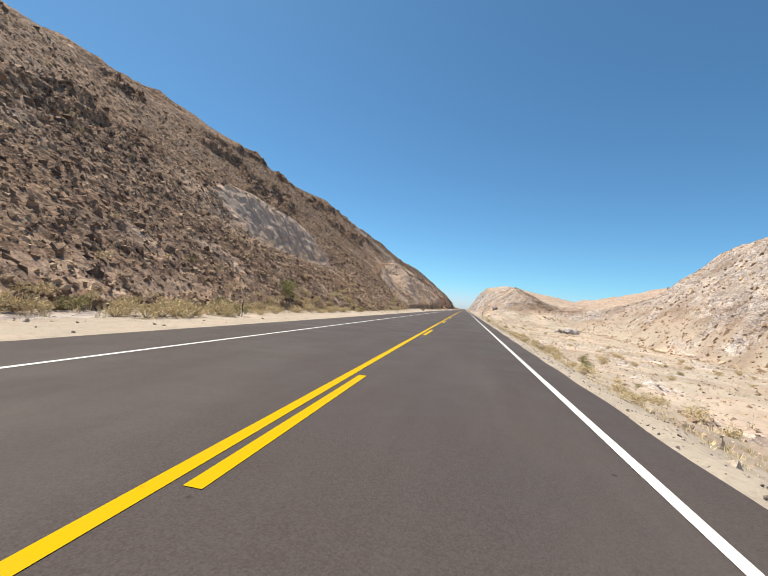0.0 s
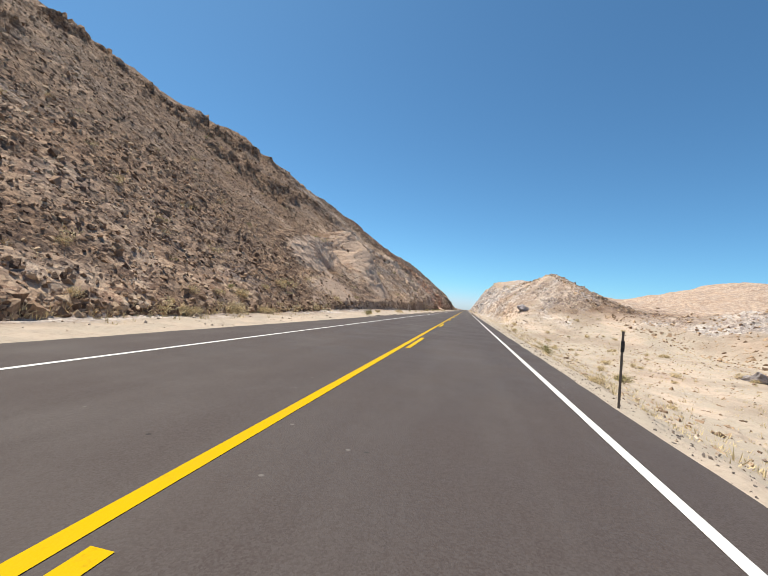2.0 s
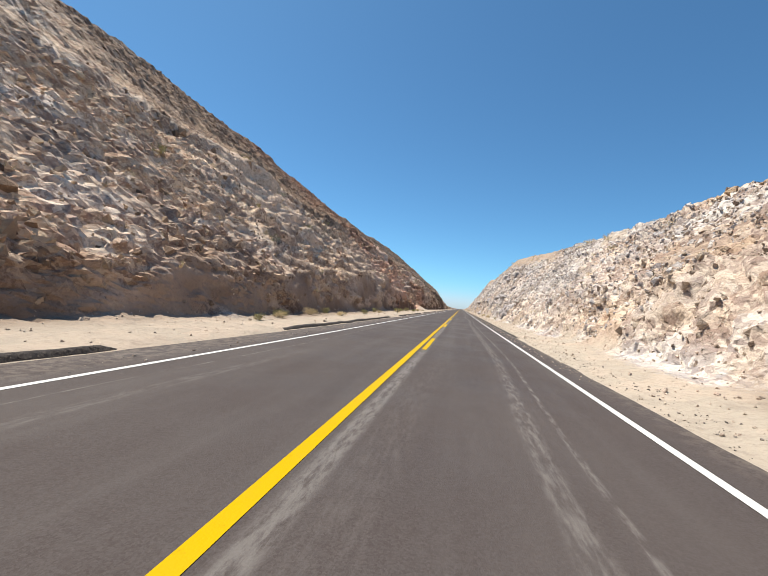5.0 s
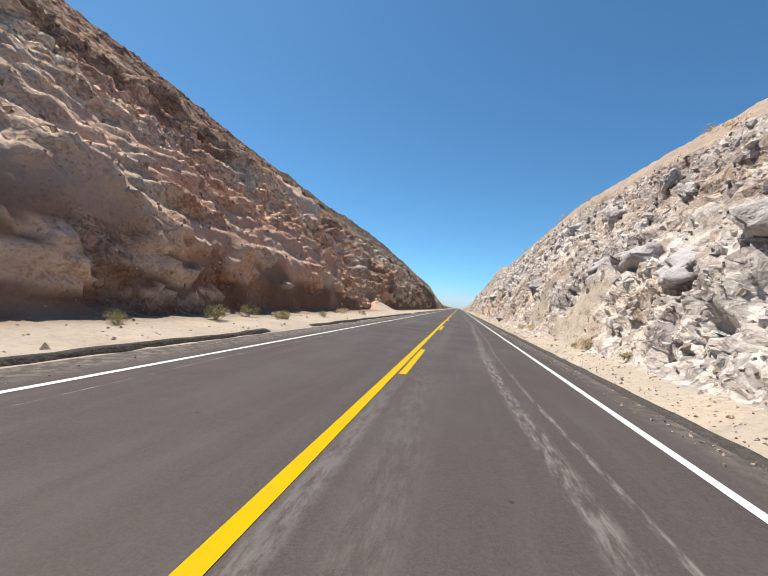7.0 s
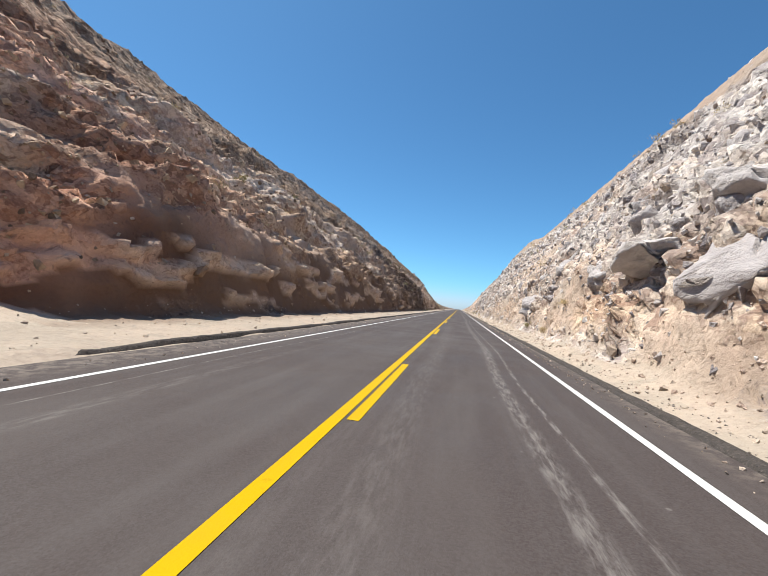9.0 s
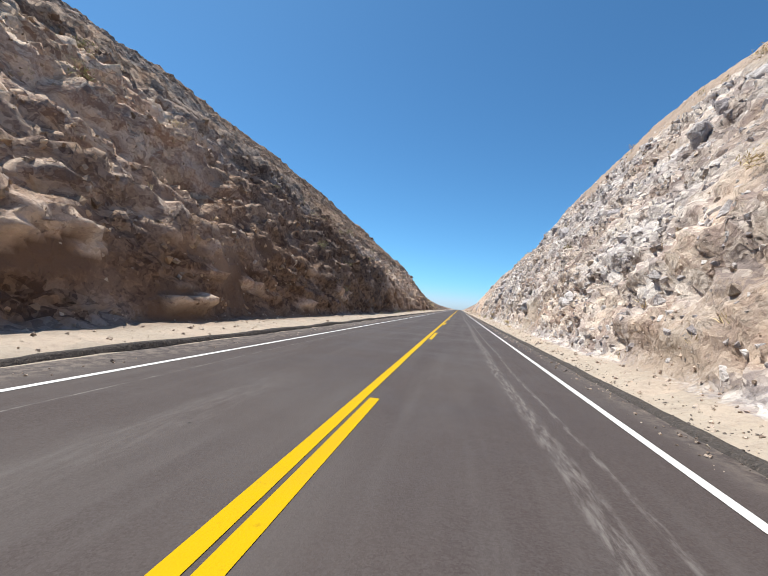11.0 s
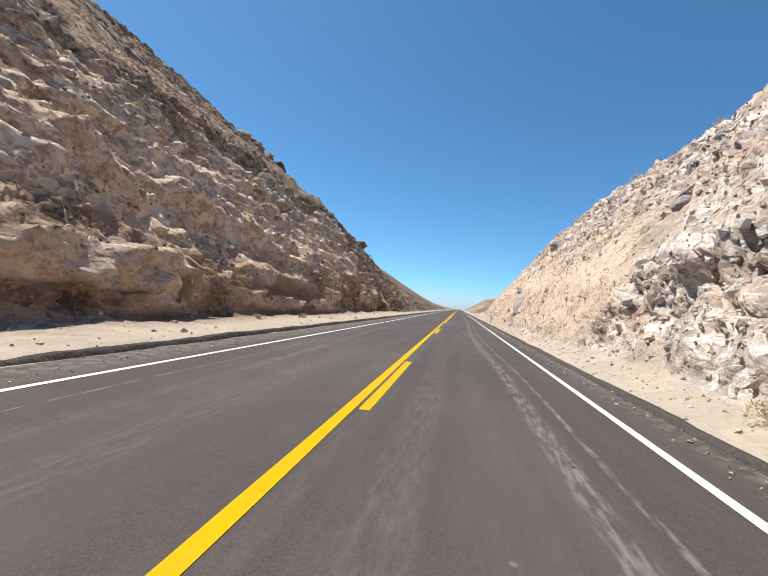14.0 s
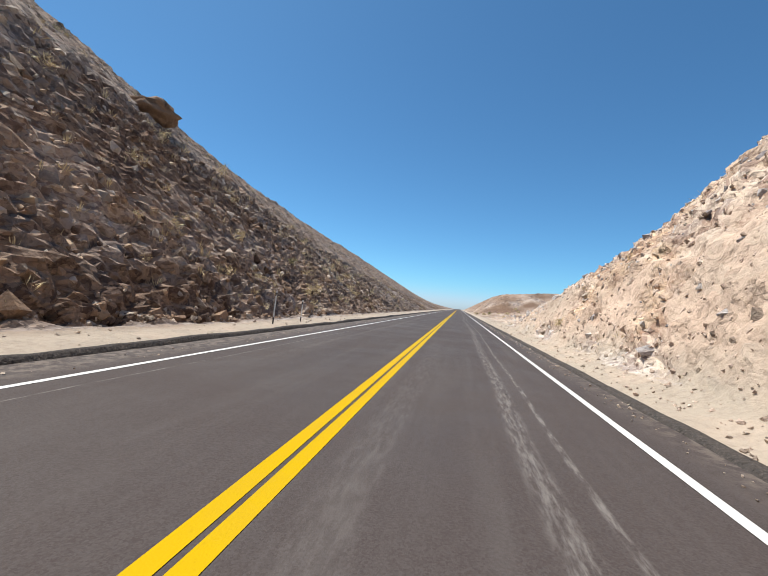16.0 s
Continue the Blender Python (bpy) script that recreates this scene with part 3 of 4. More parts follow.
        spur = np.clip(1 - np.abs(along - 115.5 - 0.5 * (p[:, 2] - 5)) / (3.0 + 0.55 * np.clip(10 - p[:, 2], 0, 9)), 0, 1) * ramp(p[:, 2], 1.0, 7.5) * (1 - ramp(p[:, 2], 9.5, 13.5))
        push += 3.8 * spur
    if sign < 0:  # the foot of the cut is a smooth, sheer bank
        sheer = bedded * ramp(lift, 2.02, 2.2) * (1 - ramp(lift, 2.92, 3.02)) * (1 - ramp(rock, 0.45, 0.7))
        push *= 1 - 0.72 * sheer
        # crumbling seams and cracks break the bank
        seam = np.exp(-((p[:, 2] - 2.5 - 0.9 * smooth_noise(np.stack([along * 0.09, 0 * along, 0 * along], 1), 101)) / 0.55) ** 2)
        crumbs = ramp(layered(p * np.array((.6, .42, 1.3)), 4, 102) + 0.3 * seam, 0.2, 0.36) * sheer
        push += crumbs * (0.16 + 0.5 * np.clip(layered(p * np.array((1.2, .9, 2.4)), 3, 103), -0.3, 0.6) + 0.25 * (s3 - 0.4))
        rock, warm, dark = rock + (0.5 - rock) * crumbs, warm + (0.75 - warm) * crumbs, dark + (0.05 - dark) * crumbs
        crack = np.abs(smooth_noise(np.stack([along * 0.22 + 0.25 * smooth_noise(p * 0.5, 104), 0 * along, p[:, 2] * 0.05], 1), 105))
        push -= 0.3 * sheer * (1 - ramp(crack, 0.0, 0.045))
        push += 0.14 * sheer * layered(p * np.array((.7, .5, .7)), 3, 106)
    if sign < 0:  # broad bulges and hollows of the cut face
        push += bedded * ramp(lift, 2.95, 3.15) * (1 - ramp(lift, 4.0, 4.3)) * 0.55 * layered(p * np.array((.2, .16, .34)), 2, 120)
    if sign < 0:
        push += 0.16 * gone * layered(p * 1.1, 4, 97)
    push += 0.05 * layered(p * 1.6, 3, 95) * ramp(lift, 0.05, 0.6)
    push *= 1 + 0.3 * far * (sign < 0) - 0.75 * ramp(lift, 5.0, 5.4) * (sign > 0)
    push += far * 0.7 * layered(p * 0.09, 4, 99)
    near = 1 - ramp(along, 430, 600) * 0.4
    if sign < 0:  # a gully with a steep far wall, and the sand that has run out of it
        side = -p[:, 0]
        turned = along - 0.25 * (side - 12)
        gully = ramp(turned, 220.5, 227) * (1 - ramp(turned, 228.2, 229.2)) * ramp(p[:, 2], 3.0, 6.0) * (1 - ramp(p[:, 2], 13, 17))
        push -= 1.4 * gully
    co = p + nor * (push * near * ramp(lift, 0.02, 0.3))[:, None]
    if sign < 0:
        fan = np.exp(-((along - 228.0) / 3.4) ** 2 - ((-co[:, 0] - 9.8) / 2.0) ** 2)
        low = fan * 1.25 + 0.05 * smooth_noise(co * 1.2, 14) * (fan > 0.12)
        flat = (fan > 0.12) & (low > co[:, 2]) & (lift > 1)
        co[:, 2] = np.where(flat, low, co[:, 2])
        rock, dark = np.where(flat, 0, rock), np.where(flat, 0, dark)
    m = len(seg)
    i = (np.arange(n - 1)[:, None] * m + np.arange(m - 1)[None, :]).ravel()
    faces = np.stack([i, i + 1, i + m + 1, i + m], 1)
    if sign > 0:
        faces = faces[:, ::-1].copy()
    faces = faces[:, ::-1].copy()
    me = mesh_fast(name, co, faces, EARTH)
    me.polygons.foreach_set("use_smooth", (rock[faces].mean(1) < (0.26 if sign < 0 else 1.1)) | ((sign > 0) & (lift[faces[:, 0]] > 4.9)) | ((sign < 0) & (bedded[faces[:, 0]] > 0.5) & (lift[faces[:, 0]] < 4.2)) | ((sign < 0) & (p[faces[:, 0], 1] < 130) & (scarp[faces[:, 0]] < 0.3)))  # soil is rounded, rock has edges
    for key, value in (("rock", rock), ("warm", warm), ("dark", dark), ("tone", tone)):
        me.attributes.new(key, "FLOAT", "POINT").data.foreach_set("value", value.astype(np.float32))
    ob = tagged(new(name, me), label, "hillside", kind="structure")
    return ob, co, lift, rock


toe, wall = at(LEFT_TOE, ALONG)[0], at(LEFT_WALL, ALONG)[0]
mid_s, mid_z = at(LEFT_MID, ALONG)
top, left_edge = at(LEFT_TOP, ALONG)[0], at(LEFT_EDGE, ALONG)[0]
one = np.ones(len(ALONG))
early = 1 - ramp(ALONG, 120, 190)
lean = 0.18
toe = toe + 0.3 * np.clip(wall - 0.8, 0, None)
left_corners = [(left_edge - 0.08, -0.03 * one), (left_edge + 0.5, 0.02 + 0.1 * ramp(ALONG, 84, 96)), (toe, 0.05 + 0.15 * ramp(ALONG, 60, 96)), (toe + 0.25 + wall * lean, wall + 0.1),
                (mid_s, mid_z), (45 * one, top), (88 * one, top * (1.32 + 0.4 * early)), (240 * one, top * (1.2 + 0.8 * early))]
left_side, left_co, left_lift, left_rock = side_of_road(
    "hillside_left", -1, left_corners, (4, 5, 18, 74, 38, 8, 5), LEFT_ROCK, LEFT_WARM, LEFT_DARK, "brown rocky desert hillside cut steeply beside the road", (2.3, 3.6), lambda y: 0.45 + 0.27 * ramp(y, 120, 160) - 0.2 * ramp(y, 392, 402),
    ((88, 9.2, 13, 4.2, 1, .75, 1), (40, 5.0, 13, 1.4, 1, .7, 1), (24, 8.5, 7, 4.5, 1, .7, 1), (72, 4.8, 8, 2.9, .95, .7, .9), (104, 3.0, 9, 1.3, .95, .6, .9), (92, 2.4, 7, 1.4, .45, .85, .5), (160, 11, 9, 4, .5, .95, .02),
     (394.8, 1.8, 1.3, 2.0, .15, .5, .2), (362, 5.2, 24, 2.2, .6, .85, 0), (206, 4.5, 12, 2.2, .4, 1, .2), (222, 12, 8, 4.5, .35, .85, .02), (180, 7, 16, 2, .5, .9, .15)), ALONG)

ALONG = stations(0.28)
one = np.ones(len(ALONG))
(s2, z2), (s3, z3), (s4, z4), (s5, z5) = (at(q, ALONG) for q in (RIGHT_FOOT, RIGHT_BENCH, RIGHT_SHOULDER, RIGHT_CREST))
far_z, farther_z, valley = at(RIGHT_FAR, ALONG)
right_corners = [(4.12 * one, -0.03 * one), (4.75 * one, -0.12 + 0.19 * ramp(ALONG, 100, 150)), (s2, z2), (s3, z3), (s4, z4), (s5, z5), (62 * one, valley), (120 * one, far_z), (320 * one, farther_z)]
right_side, right_co, right_lift, right_rock = side_of_road(
    "hillside_right", 1, right_corners, (4, 6, 16, 60, 28, 8, 10, 6), RIGHT_ROCK, RIGHT_WARM, RIGHT_DARK, "sunlit tan and grey broken rock cutting beside the road", (2.2, 3.5), lambda y: 0.4 + 0.6 * ramp(y, 160, 190) - 0.5 * ramp(y, 362, 374),
    ((362, 2.8, 6, 2.6, .26, .85, 0), (376, 2.8, 9, 2.6, .33, .8, 0), (392, 2.8, 9, 2.6, .36, .75, 0), (183, 1.6, 4, 1.5, 1, 0, .1), (213, 7.5, 5, 3.0, 1, 0, .1), (233, 7, 3.5, 2.6, 1, 0, .05), (322, 5, 6, 2.2, 1, .05, .05)), ALONG)

g = 2600.0
ground = tagged(new("ground", mesh_from("ground", [(x, y, -7) for x, y in ((-g, -g), (g, -g), (g, g), (-g, g))], [(0, 1, 2, 3)], EARTH)),
                "wide bare tan desert plain in the distance", "ground", kind="structure")

# ---------------------------------------------------------------- the road
ry = np.concatenate([np.arange(-70, -5, 5.0), np.arange(-5, 440, 0.5), np.arange(440, 1001, 4.0)])
edge_l = at(LEFT_EDGE, ry)[0] + 0.07 * np.array([noise.noise((y * 0.9, 3.1, 0)) for y in ry])
edge_r = 4.18 + 0.06 * np.array([noise.noise((y * 0.8, 9.4, 0)) for y in ry])
cols = [lambda a, b, u=u: -a + (a + b) * u for u in (0.0, 0.25, 0.5, 0.75, 1.0)]
rv = np.stack([np.stack([-edge_l, ry, 0 * ry - 0.16], 1)] + [np.stack([c(edge_l, edge_r), ry, 0 * ry], 1) for c in cols] + [np.stack([edge_r + 0.1, ry, 0 * ry - 0.16], 1)], 1)
k = rv.shape[1]
i = (np.arange(len(ry) - 1)[:, None] * k + np.arange(k - 1)[None, :]).ravel()
road = tagged(new("road", mesh_fast("road", rv.reshape(-1, 3), np.stack([i, i + 1, i + k + 1, i + k], 1), ASPHALT)),
              "dark grey worn asphalt two lane road", "road", kind="structure")


def stripe(name, x_of, y0, y1, width, mat, label, z=0.005, step=1.0):
    """A painted line along the road with slightly uneven edges."""
    ys = np.linspace(y0, y1, max(2, int((y1 - y0) / step) + 1))
    v = []
    for y in ys:
        c = x_of(y)
        w = width / 2 + 0.006 * noise.noise((y * 1.7, c * 3, 1.0))
        v += [(c - w, y, z), (c + w, y, z)]
    f = [(2 * j, 2 * j + 1, 2 * j + 3, 2 * j + 2) for j in range(len(ys) - 1)]
    return tagged(new(name, mesh_from(name, v, f, mat)), label, "road marking", kind="structure")


LEFT_LINE = ((-80, -4.06), (95, -4.02), (140, -3.5), (1100, -3.5))
stripe("edge_line_left", lambda y: between(LEFT_LINE, y), -70, 1000, 0.11, WHITE, "solid white painted road edge line")
RIGHT_LINE = ((-80, 3.5), (130, 3.5), (165, 3.4), (1100, 3.4))
stripe("edge_line_right", lambda y: between(RIGHT_LINE, y), -70, 1000, 0.11, WHITE, "solid white painted road edge line")
CENTRE_LINE = ((-80, 0.0), (130, 0.0), (160, 0.05), (1100, 0.05))
stripe("centre_line", lambda y: between(CENTRE_LINE, y), -70, 1000, 0.14, YELLOW, "solid yellow painted centre line")
DASH_SHIFT = ((36, 0), (49, 0.7), (64, 0.3), (80, 0.4), (140, 0.4), (165, 0), (200, 0.1), (230, 0.5), (260, 0.1), (400, 0))
for j in range(-2, 26):
    start = 15 * j + 2.35 + between(DASH_SHIFT, 15 * j + 4)
    tagged(stripe("centre_dash", lambda y: 0.235, start, start + 4.4, 0.14, YELLOW, "yellow painted centre line dash"), group="centre line dashes")
stripe("centre_line_second", lambda y: 0.235, 386.4, 1000, 0.14, YELLOW, "second solid yellow painted centre line")

# ---------------------------------------------------------------- loose stone
def stone_shapes(count, seed, points):
    """Angular broken stones of about 1 m, the hulls of a few random corners: (verts, faces)."""
    rnd = random.Random(seed)
    out = []
    for _ in range(count):
        bm = bmesh.new()
        sx, sy, sz = rnd.uniform(0.44, 0.6), rnd.uniform(0.38, 0.5), rnd.uniform(0.28, 0.44)
        turn = rnd.uniform(0, 6.28)
        for k in range(points):
            z = 1 - 2 * (k + rnd.uniform(0.1, 0.9)) / points
            a = turn + 2.4 * k + rnd.uniform(-0.45, 0.45)
            c = Vector((math.cos(a), math.sin(a), 0)) * math.sqrt(max(0, 1 - z * z)) + Vector((0, 0, z))
            c *= rnd.uniform(0.86, 1.1) / max(abs(c.x), abs(c.y), abs(c.z)) ** 0.6
            bm.verts.new((c.x * sx, c.y * sy, c.z * sz))
        hull = bmesh.ops.convex_hull(bm, input=bm.verts)
        bmesh.ops.delete(bm, geom=[e for e in hull["geom_interior"] if isinstance(e, bmesh.types.BMVert)], context="VERTS")
        bmesh.ops.triangulate(bm, faces=bm.faces)
        bm.verts.index_update()
        out.append((np.array([v.co[:] for v in bm.verts]), np.array([[v.index for v in f.verts] for f in bm.faces])))
        bm.free()
    return out


STONES = stone_shapes(16, 4, 8)
CHIPS = stone_shapes(16, 5, 7)


def spin(n, rng):
    """n random rotation matrices."""
    q = rng.normal(size=(n, 4))
    q /= np.linalg.norm(q, axis=1, keepdims=True)
    w, x, y, z = q.T
    return np.stack([np.stack([1 - 2 * (y * y + z * z), 2 * (x * y - z * w), 2 * (x * z + y * w)], 1),
                     np.stack([2 * (x * y + z * w), 1 - 2 * (x * x + z * z), 2 * (y * z - x * w)], 1),
                     np.stack([2 * (x * z - y * w), 2 * (y * z + x * w), 1 - 2 * (x * x + y * y)], 1)], 1)


def strewn(name, places, sizes, mat, label, seed, category="rubble", bed=(0, 0, 0), shapes=STONES):
    """Many loose stones as one mesh. bed: the way into the slope, along which they sink."""
    places = places + np.array(bed) * sizes[:, None]
    rng = np.random.default_rng(seed)
    kind = rng.integers(0, len(shapes), len(places))
    co, fa, at_v = [], [], 0
    for k, (v, f) in enumerate(shapes):
        m = np.where(kind == k)[0]
        if not len(m):
            continue
        r = spin(len(m), rng)
        p = np.einsum("nij,vj->nvi", r, v) * sizes[m, None, None] + places[m, None, :]
        co.append(p.reshape(-1, 3))
        fa.append((f[None] + (np.arange(len(m)) * len(v))[:, None, None]).reshape(-1, 3) + at_v)
        at_v += len(m) * len(v)
    return tagged(new(name, mesh_fast(name, np.concatenate(co), np.concatenate(fa), mat)), label, category, kind="stuff")


def pick(co, ok, n, rng, weight=None):
    idx = np.where(ok)[0]
    w = None if weight is None else weight[idx] / weight[idx].sum()
    i = rng.choice(idx, n, replace=True, p=w)
    to_next = co[np.minimum(i + 1, len(co) - 1)] - co[i]
    to_next[np.linalg.norm(to_next, axis=1) > 12] = 0
    return co[i] + to_next * rng.random((n, 1)) + rng.uniform(-0.12, 0.12, (n, 3)) * np.array((0, 1, 0))


rng = np.random.default_rng(7)
IN_LEFT, IN_RIGHT = (-0.14, 0, -0.15), (0.16, 0, -0.14)


def spread(n, low, middle, high):
    return np.clip(np.exp(rng.normal(math.log(middle), 0.55, n)), low, high)


ly, ry_ = left_co[:, 1], right_co[:, 1]
near_l = (left_lift > 2.1) & (left_lift < 5.2) & (ly > -6) & (ly < 520)
near_r = (right_lift > 2.0) & (right_lift < 5.0) & (ry_ > -6) & (ry_ < 470)
dark_part = near_l & ((ly < 84) | (ly > 396) | ((ly > 296) & (ly < 322)) | (left_lift > 3.9))
talus = (left_lift > 2.1) & (left_lift < 4.8) & (ly > -10) & (ly < 135)
scar = np.maximum(np.exp(-((ly - 48) / 13) ** 4 - ((left_co[:, 2] - 8.9 - 0.05 * (48 - ly)) / 3.1) ** 4), np.exp(-((ly - 104) / 15) ** 4 - ((left_co[:, 2] - 4.9 - 0.16 * (ly - 88)) / 2.1) ** 4))
n = 13000
strewn("dark_scree", pick(left_co, dark_part & (scar < 0.4), n, rng, 0.15 + left_rock), spread(n, 0.08, 0.22, 1.1), DARK_RUBBLE, "dark brown broken rubble strewn over the hillside", 1, bed=IN_LEFT)
n = 20000
strewn("talus_blocks", pick(left_co, talus & (scar < 0.4), n, rng, (0.2 + left_rock) * (1 - 0.75 * ((ly > 84) & (left_lift < 4.0)))), spread(n, 0.08, 0.19, 0.75), DARK_RUBBLE, "dark brown angular blocks lying on the talus slope", 9, bed=(-0.07, 0, -0.08), shapes=CHIPS)
strewn("talus_stones", pick(left_co, talus & (scar < 0.4) & (ly < 90), n, rng), spread(n, 0.07, 0.16, 0.6), BROWN_RUBBLE, "brown and tan angular stones lying on the talus slope", 10, bed=(-0.07, 0, -0.08), shapes=CHIPS)
n = 12000
strewn("brown_scree", pick(left_co, near_l, n, rng, (0.15 + left_rock) * (1 - 0.85 * ((ly > 292) & (ly < 325))) * (1 - 0.8 * ((left_lift > 3.85) & (ly > 130))) * (1 + 1.0 * (ly > 396) + 3.0 * ((ly > 84) & (ly < 132)))), spread(n, 0.06, 0.17, 0.6), BROWN_RUBBLE, "brown and tan broken rubble strewn over the hillside", 2, bed=IN_LEFT)
n = 44000
strewn("grey_scree", pick(right_co, near_r & (ry_ > 140), n, rng, (0.02 + right_rock ** 2) * (1 - 0.75 * ((ry_ > 356) & (ry_ < 412) & (right_lift < 3.4)))), spread(n, 0.06, 0.16, 0.5), GREY_ROCK, "grey angular rubble covering the cut slope", 3, bed=IN_RIGHT)
n = 20000
strewn("pale_scree", pick(right_co, near_r, n, rng, (0.06 + right_rock ** 2 + 0.3 * ((ry_ > 362) & (ry_ < 412))) * (0.4 + 2.0 * ((ry_ < 150) & (ry_ > 104)) + 2.2 * (ry_ < 58) + 0.9 * (ry_ < 104))), spread(n, 0.05, 0.12, 0.4), RUBBLE, "pale tan stones scattered over sandy ground", 4, bed=(0, 0, -0.15), shapes=CHIPS)
n = 7000
strewn("sand_stones", pick(right_co, (right_lift > 1.6) & (right_lift < 4.2) & (ry_ > -6) & (ry_ < 112), n, rng), spread(n, 0.04, 0.1, 0.35), BROWN_RUBBLE, "brown stones scattered over pale sandy ground", 14, bed=(0, 0, -0.12), shapes=CHIPS)
n = 18000
cut_l = (left_lift > 2.8) & (left_lift < 4.1) & (ly > 128) & (ly < 396)
strewn("cut_scree", pick(left_co, cut_l, n, rng, (0.1 + left_rock) * (1 - 0.92 * ((ly > 294) & (ly < 321)))), spread(n, 0.05, 0.12, 0.45), BROWN_RUBBLE, "brown broken stones caught on the ledges of the cut", 15, bed=(-0.08, 0, -0.08), shapes=CHIPS)
hill_r = (right_lift > 3.9) & (right_lift < 5.4) & (ry_ > -10) & (ry_ < 150)
n = 13000
strewn("hill_scree", pick(right_co, hill_r, n, rng), spread(n, 0.1, 0.22, 0.9), BROWN_RUBBLE, "brown broken rubble covering the low hills", 8, bed=(0, 0, -0.15), shapes=CHIPS)
n = 1500
strewn("pale_blocks", pick(left_co, (left_lift > 2.1) & (left_lift < 4.6) & (ly > 397) & (ly < 470), n, rng), spread(n, 0.1, 0.22, 0.7), RUBBLE, "pale tan blocks strewn over the dark hillside", 11, bed=(-0.07, 0, -0.08), shapes=CHIPS)
n = 13000
strewn("pink_scree", pick(right_co, near_r & (right_lift < 3.9) & (ry_ > 342) & (ry_ < 415), n, rng), spread(n, 0.04, 0.085, 0.4), PINK_RUBBLE, "pinkish tan broken stones in the sandy cut slope", 12, bed=IN_RIGHT, shapes=CHIPS)
n = 1600
strewn("bank_stones", pick(left_co, (left_lift > 2.3) & (left_lift < 3.1) & (ly > 140) & (ly < 392), n, rng, (0.02 + left_rock ** 2) * (1 - 0.92 * ((ly > 294) & (ly < 321)))), spread(n, 0.04, 0.11, 0.35), RUBBLE, "pale stones crumbling out of the sheer earth bank", 13, bed=IN_LEFT, shapes=CHIPS)
low_l = (left_lift > 0.5) & (left_lift < 2.1) & (ly > -6) & (ly < 460)
low_r = (right_lift > 0.4) & (right_lift < 2.1) & (ry_ > -6) & (ry_ < 450)
n = 4600
strewn("verge_pebbles", np.concatenate([pick(left_co, low_l, n, rng), pick(right_co, low_r, n, rng)]), spread(2 * n, 0.02, 0.05, 0.2), RUBBLE, "small tan pebbles lying on the sandy verge", 5, "pebbles", shapes=CHIPS)

n = 5500
strewn("cut_foot_pebbles", pick(right_co, (right_lift > 0.7) & (right_lift < 2.4) & (ry_ > 112) & (ry_ < 425), n, rng), spread(n, 0.025, 0.05, 0.14), PINK_RUBBLE, "pinkish tan pebbles fallen to the foot of the cut", 16, "pebbles", shapes=CHIPS)
n = 7000
strewn("shoulder_gravel", pick(right_co, (right_lift > 0.1) & (right_lift < 1.1) & (ry_ > -6) & (ry_ < 300), n, rng), spread(n, 0.012, 0.024, 0.06), BERM_GRIT, "dark crushed gravel along the asphalt shoulder", 17, "gravel", shapes=CHIPS)


def gravel_along(x0, x1, y0, y1, n):
    return np.stack([rng.uniform(x0, x1, n), rng.uniform(y0, y1, n), np.full(n, 0.005)], 1)


grit = np.concatenate([gravel_along(3.72, 4.15, 135, 440, 2800), gravel_along(-4.3, -3.8, 130, 440, 1400)])
strewn("edge_gravel", grit, spread(len(grit), 0.012, 0.028, 0.07), RUBBLE, "loose pale grit along the asphalt edges", 6, "gravel", shapes=CHIPS)

# ---------------------------------------------------------------- boulders
def rough_boulder(v, f, cuts, seed):
    """A broken block: its hull divided, then chipped by small slanting facets."""
    bm = bmesh.new()
    vs = [bm.verts.new(c) for c in v.tolist()]
    for q in f.tolist():
        bm.faces.new([vs[j] for j in q])
    bmesh.ops.subdivide_edges(bm, edges=bm.edges[:], cuts=cuts, use_grid_fill=True)
    bmesh.ops.triangulate(bm, faces=bm.faces[:])
    co = np.array([c.co[:] for c in bm.verts])
    t1, s1, _, e1, _ = broken(co * 3.2 + seed, seed)
    t2, s2, _, e2, _ = broken(co * 7.0 + seed, seed + 3)
    k = 0.15 * (s1 - 0.5) + 0.14 * t1 + 0.06 * ramp(e1, 0, 0.3) + 0.04 * t2 + 0.03 * (s2 - 0.5)
    for c, d in zip(bm.verts, k.tolist()):
        c.co += c.co.normalized() * d
    for face in bm.faces:
        face.smooth = True
    me = bpy.data.meshes.new("boulder")
    bm.to_mesh(me)
    bm.free()
    me.materials.append(BOULDER_ROCK)
    return me


BOULDERS = [rough_boulder(v, f, 3, 3 + k) for k, (v, f) in enumerate(stone_shapes(7, 21, 26))]


def boulder(place, size, shape, turn, label, group="boulders"):
    ob = tagged(new("boulder", BOULDERS[shape % len(BOULDERS)]), label, "boulder", group)
    ob.matrix_world = Matrix.Translation(place) @ Euler([radians(a) for a in turn]).to_matrix().to_4x4() @ Matrix.Diagonal((*size, 1))
    return ob


def ground_at(co, x, y):
    """Height of the ground mesh near a place."""
    d = (co[:, 0] - x) ** 2 + (co[:, 1] - y) ** 2
    near = np.argpartition(d, 6)[:6]
    return float(np.mean(co[near, 2]))


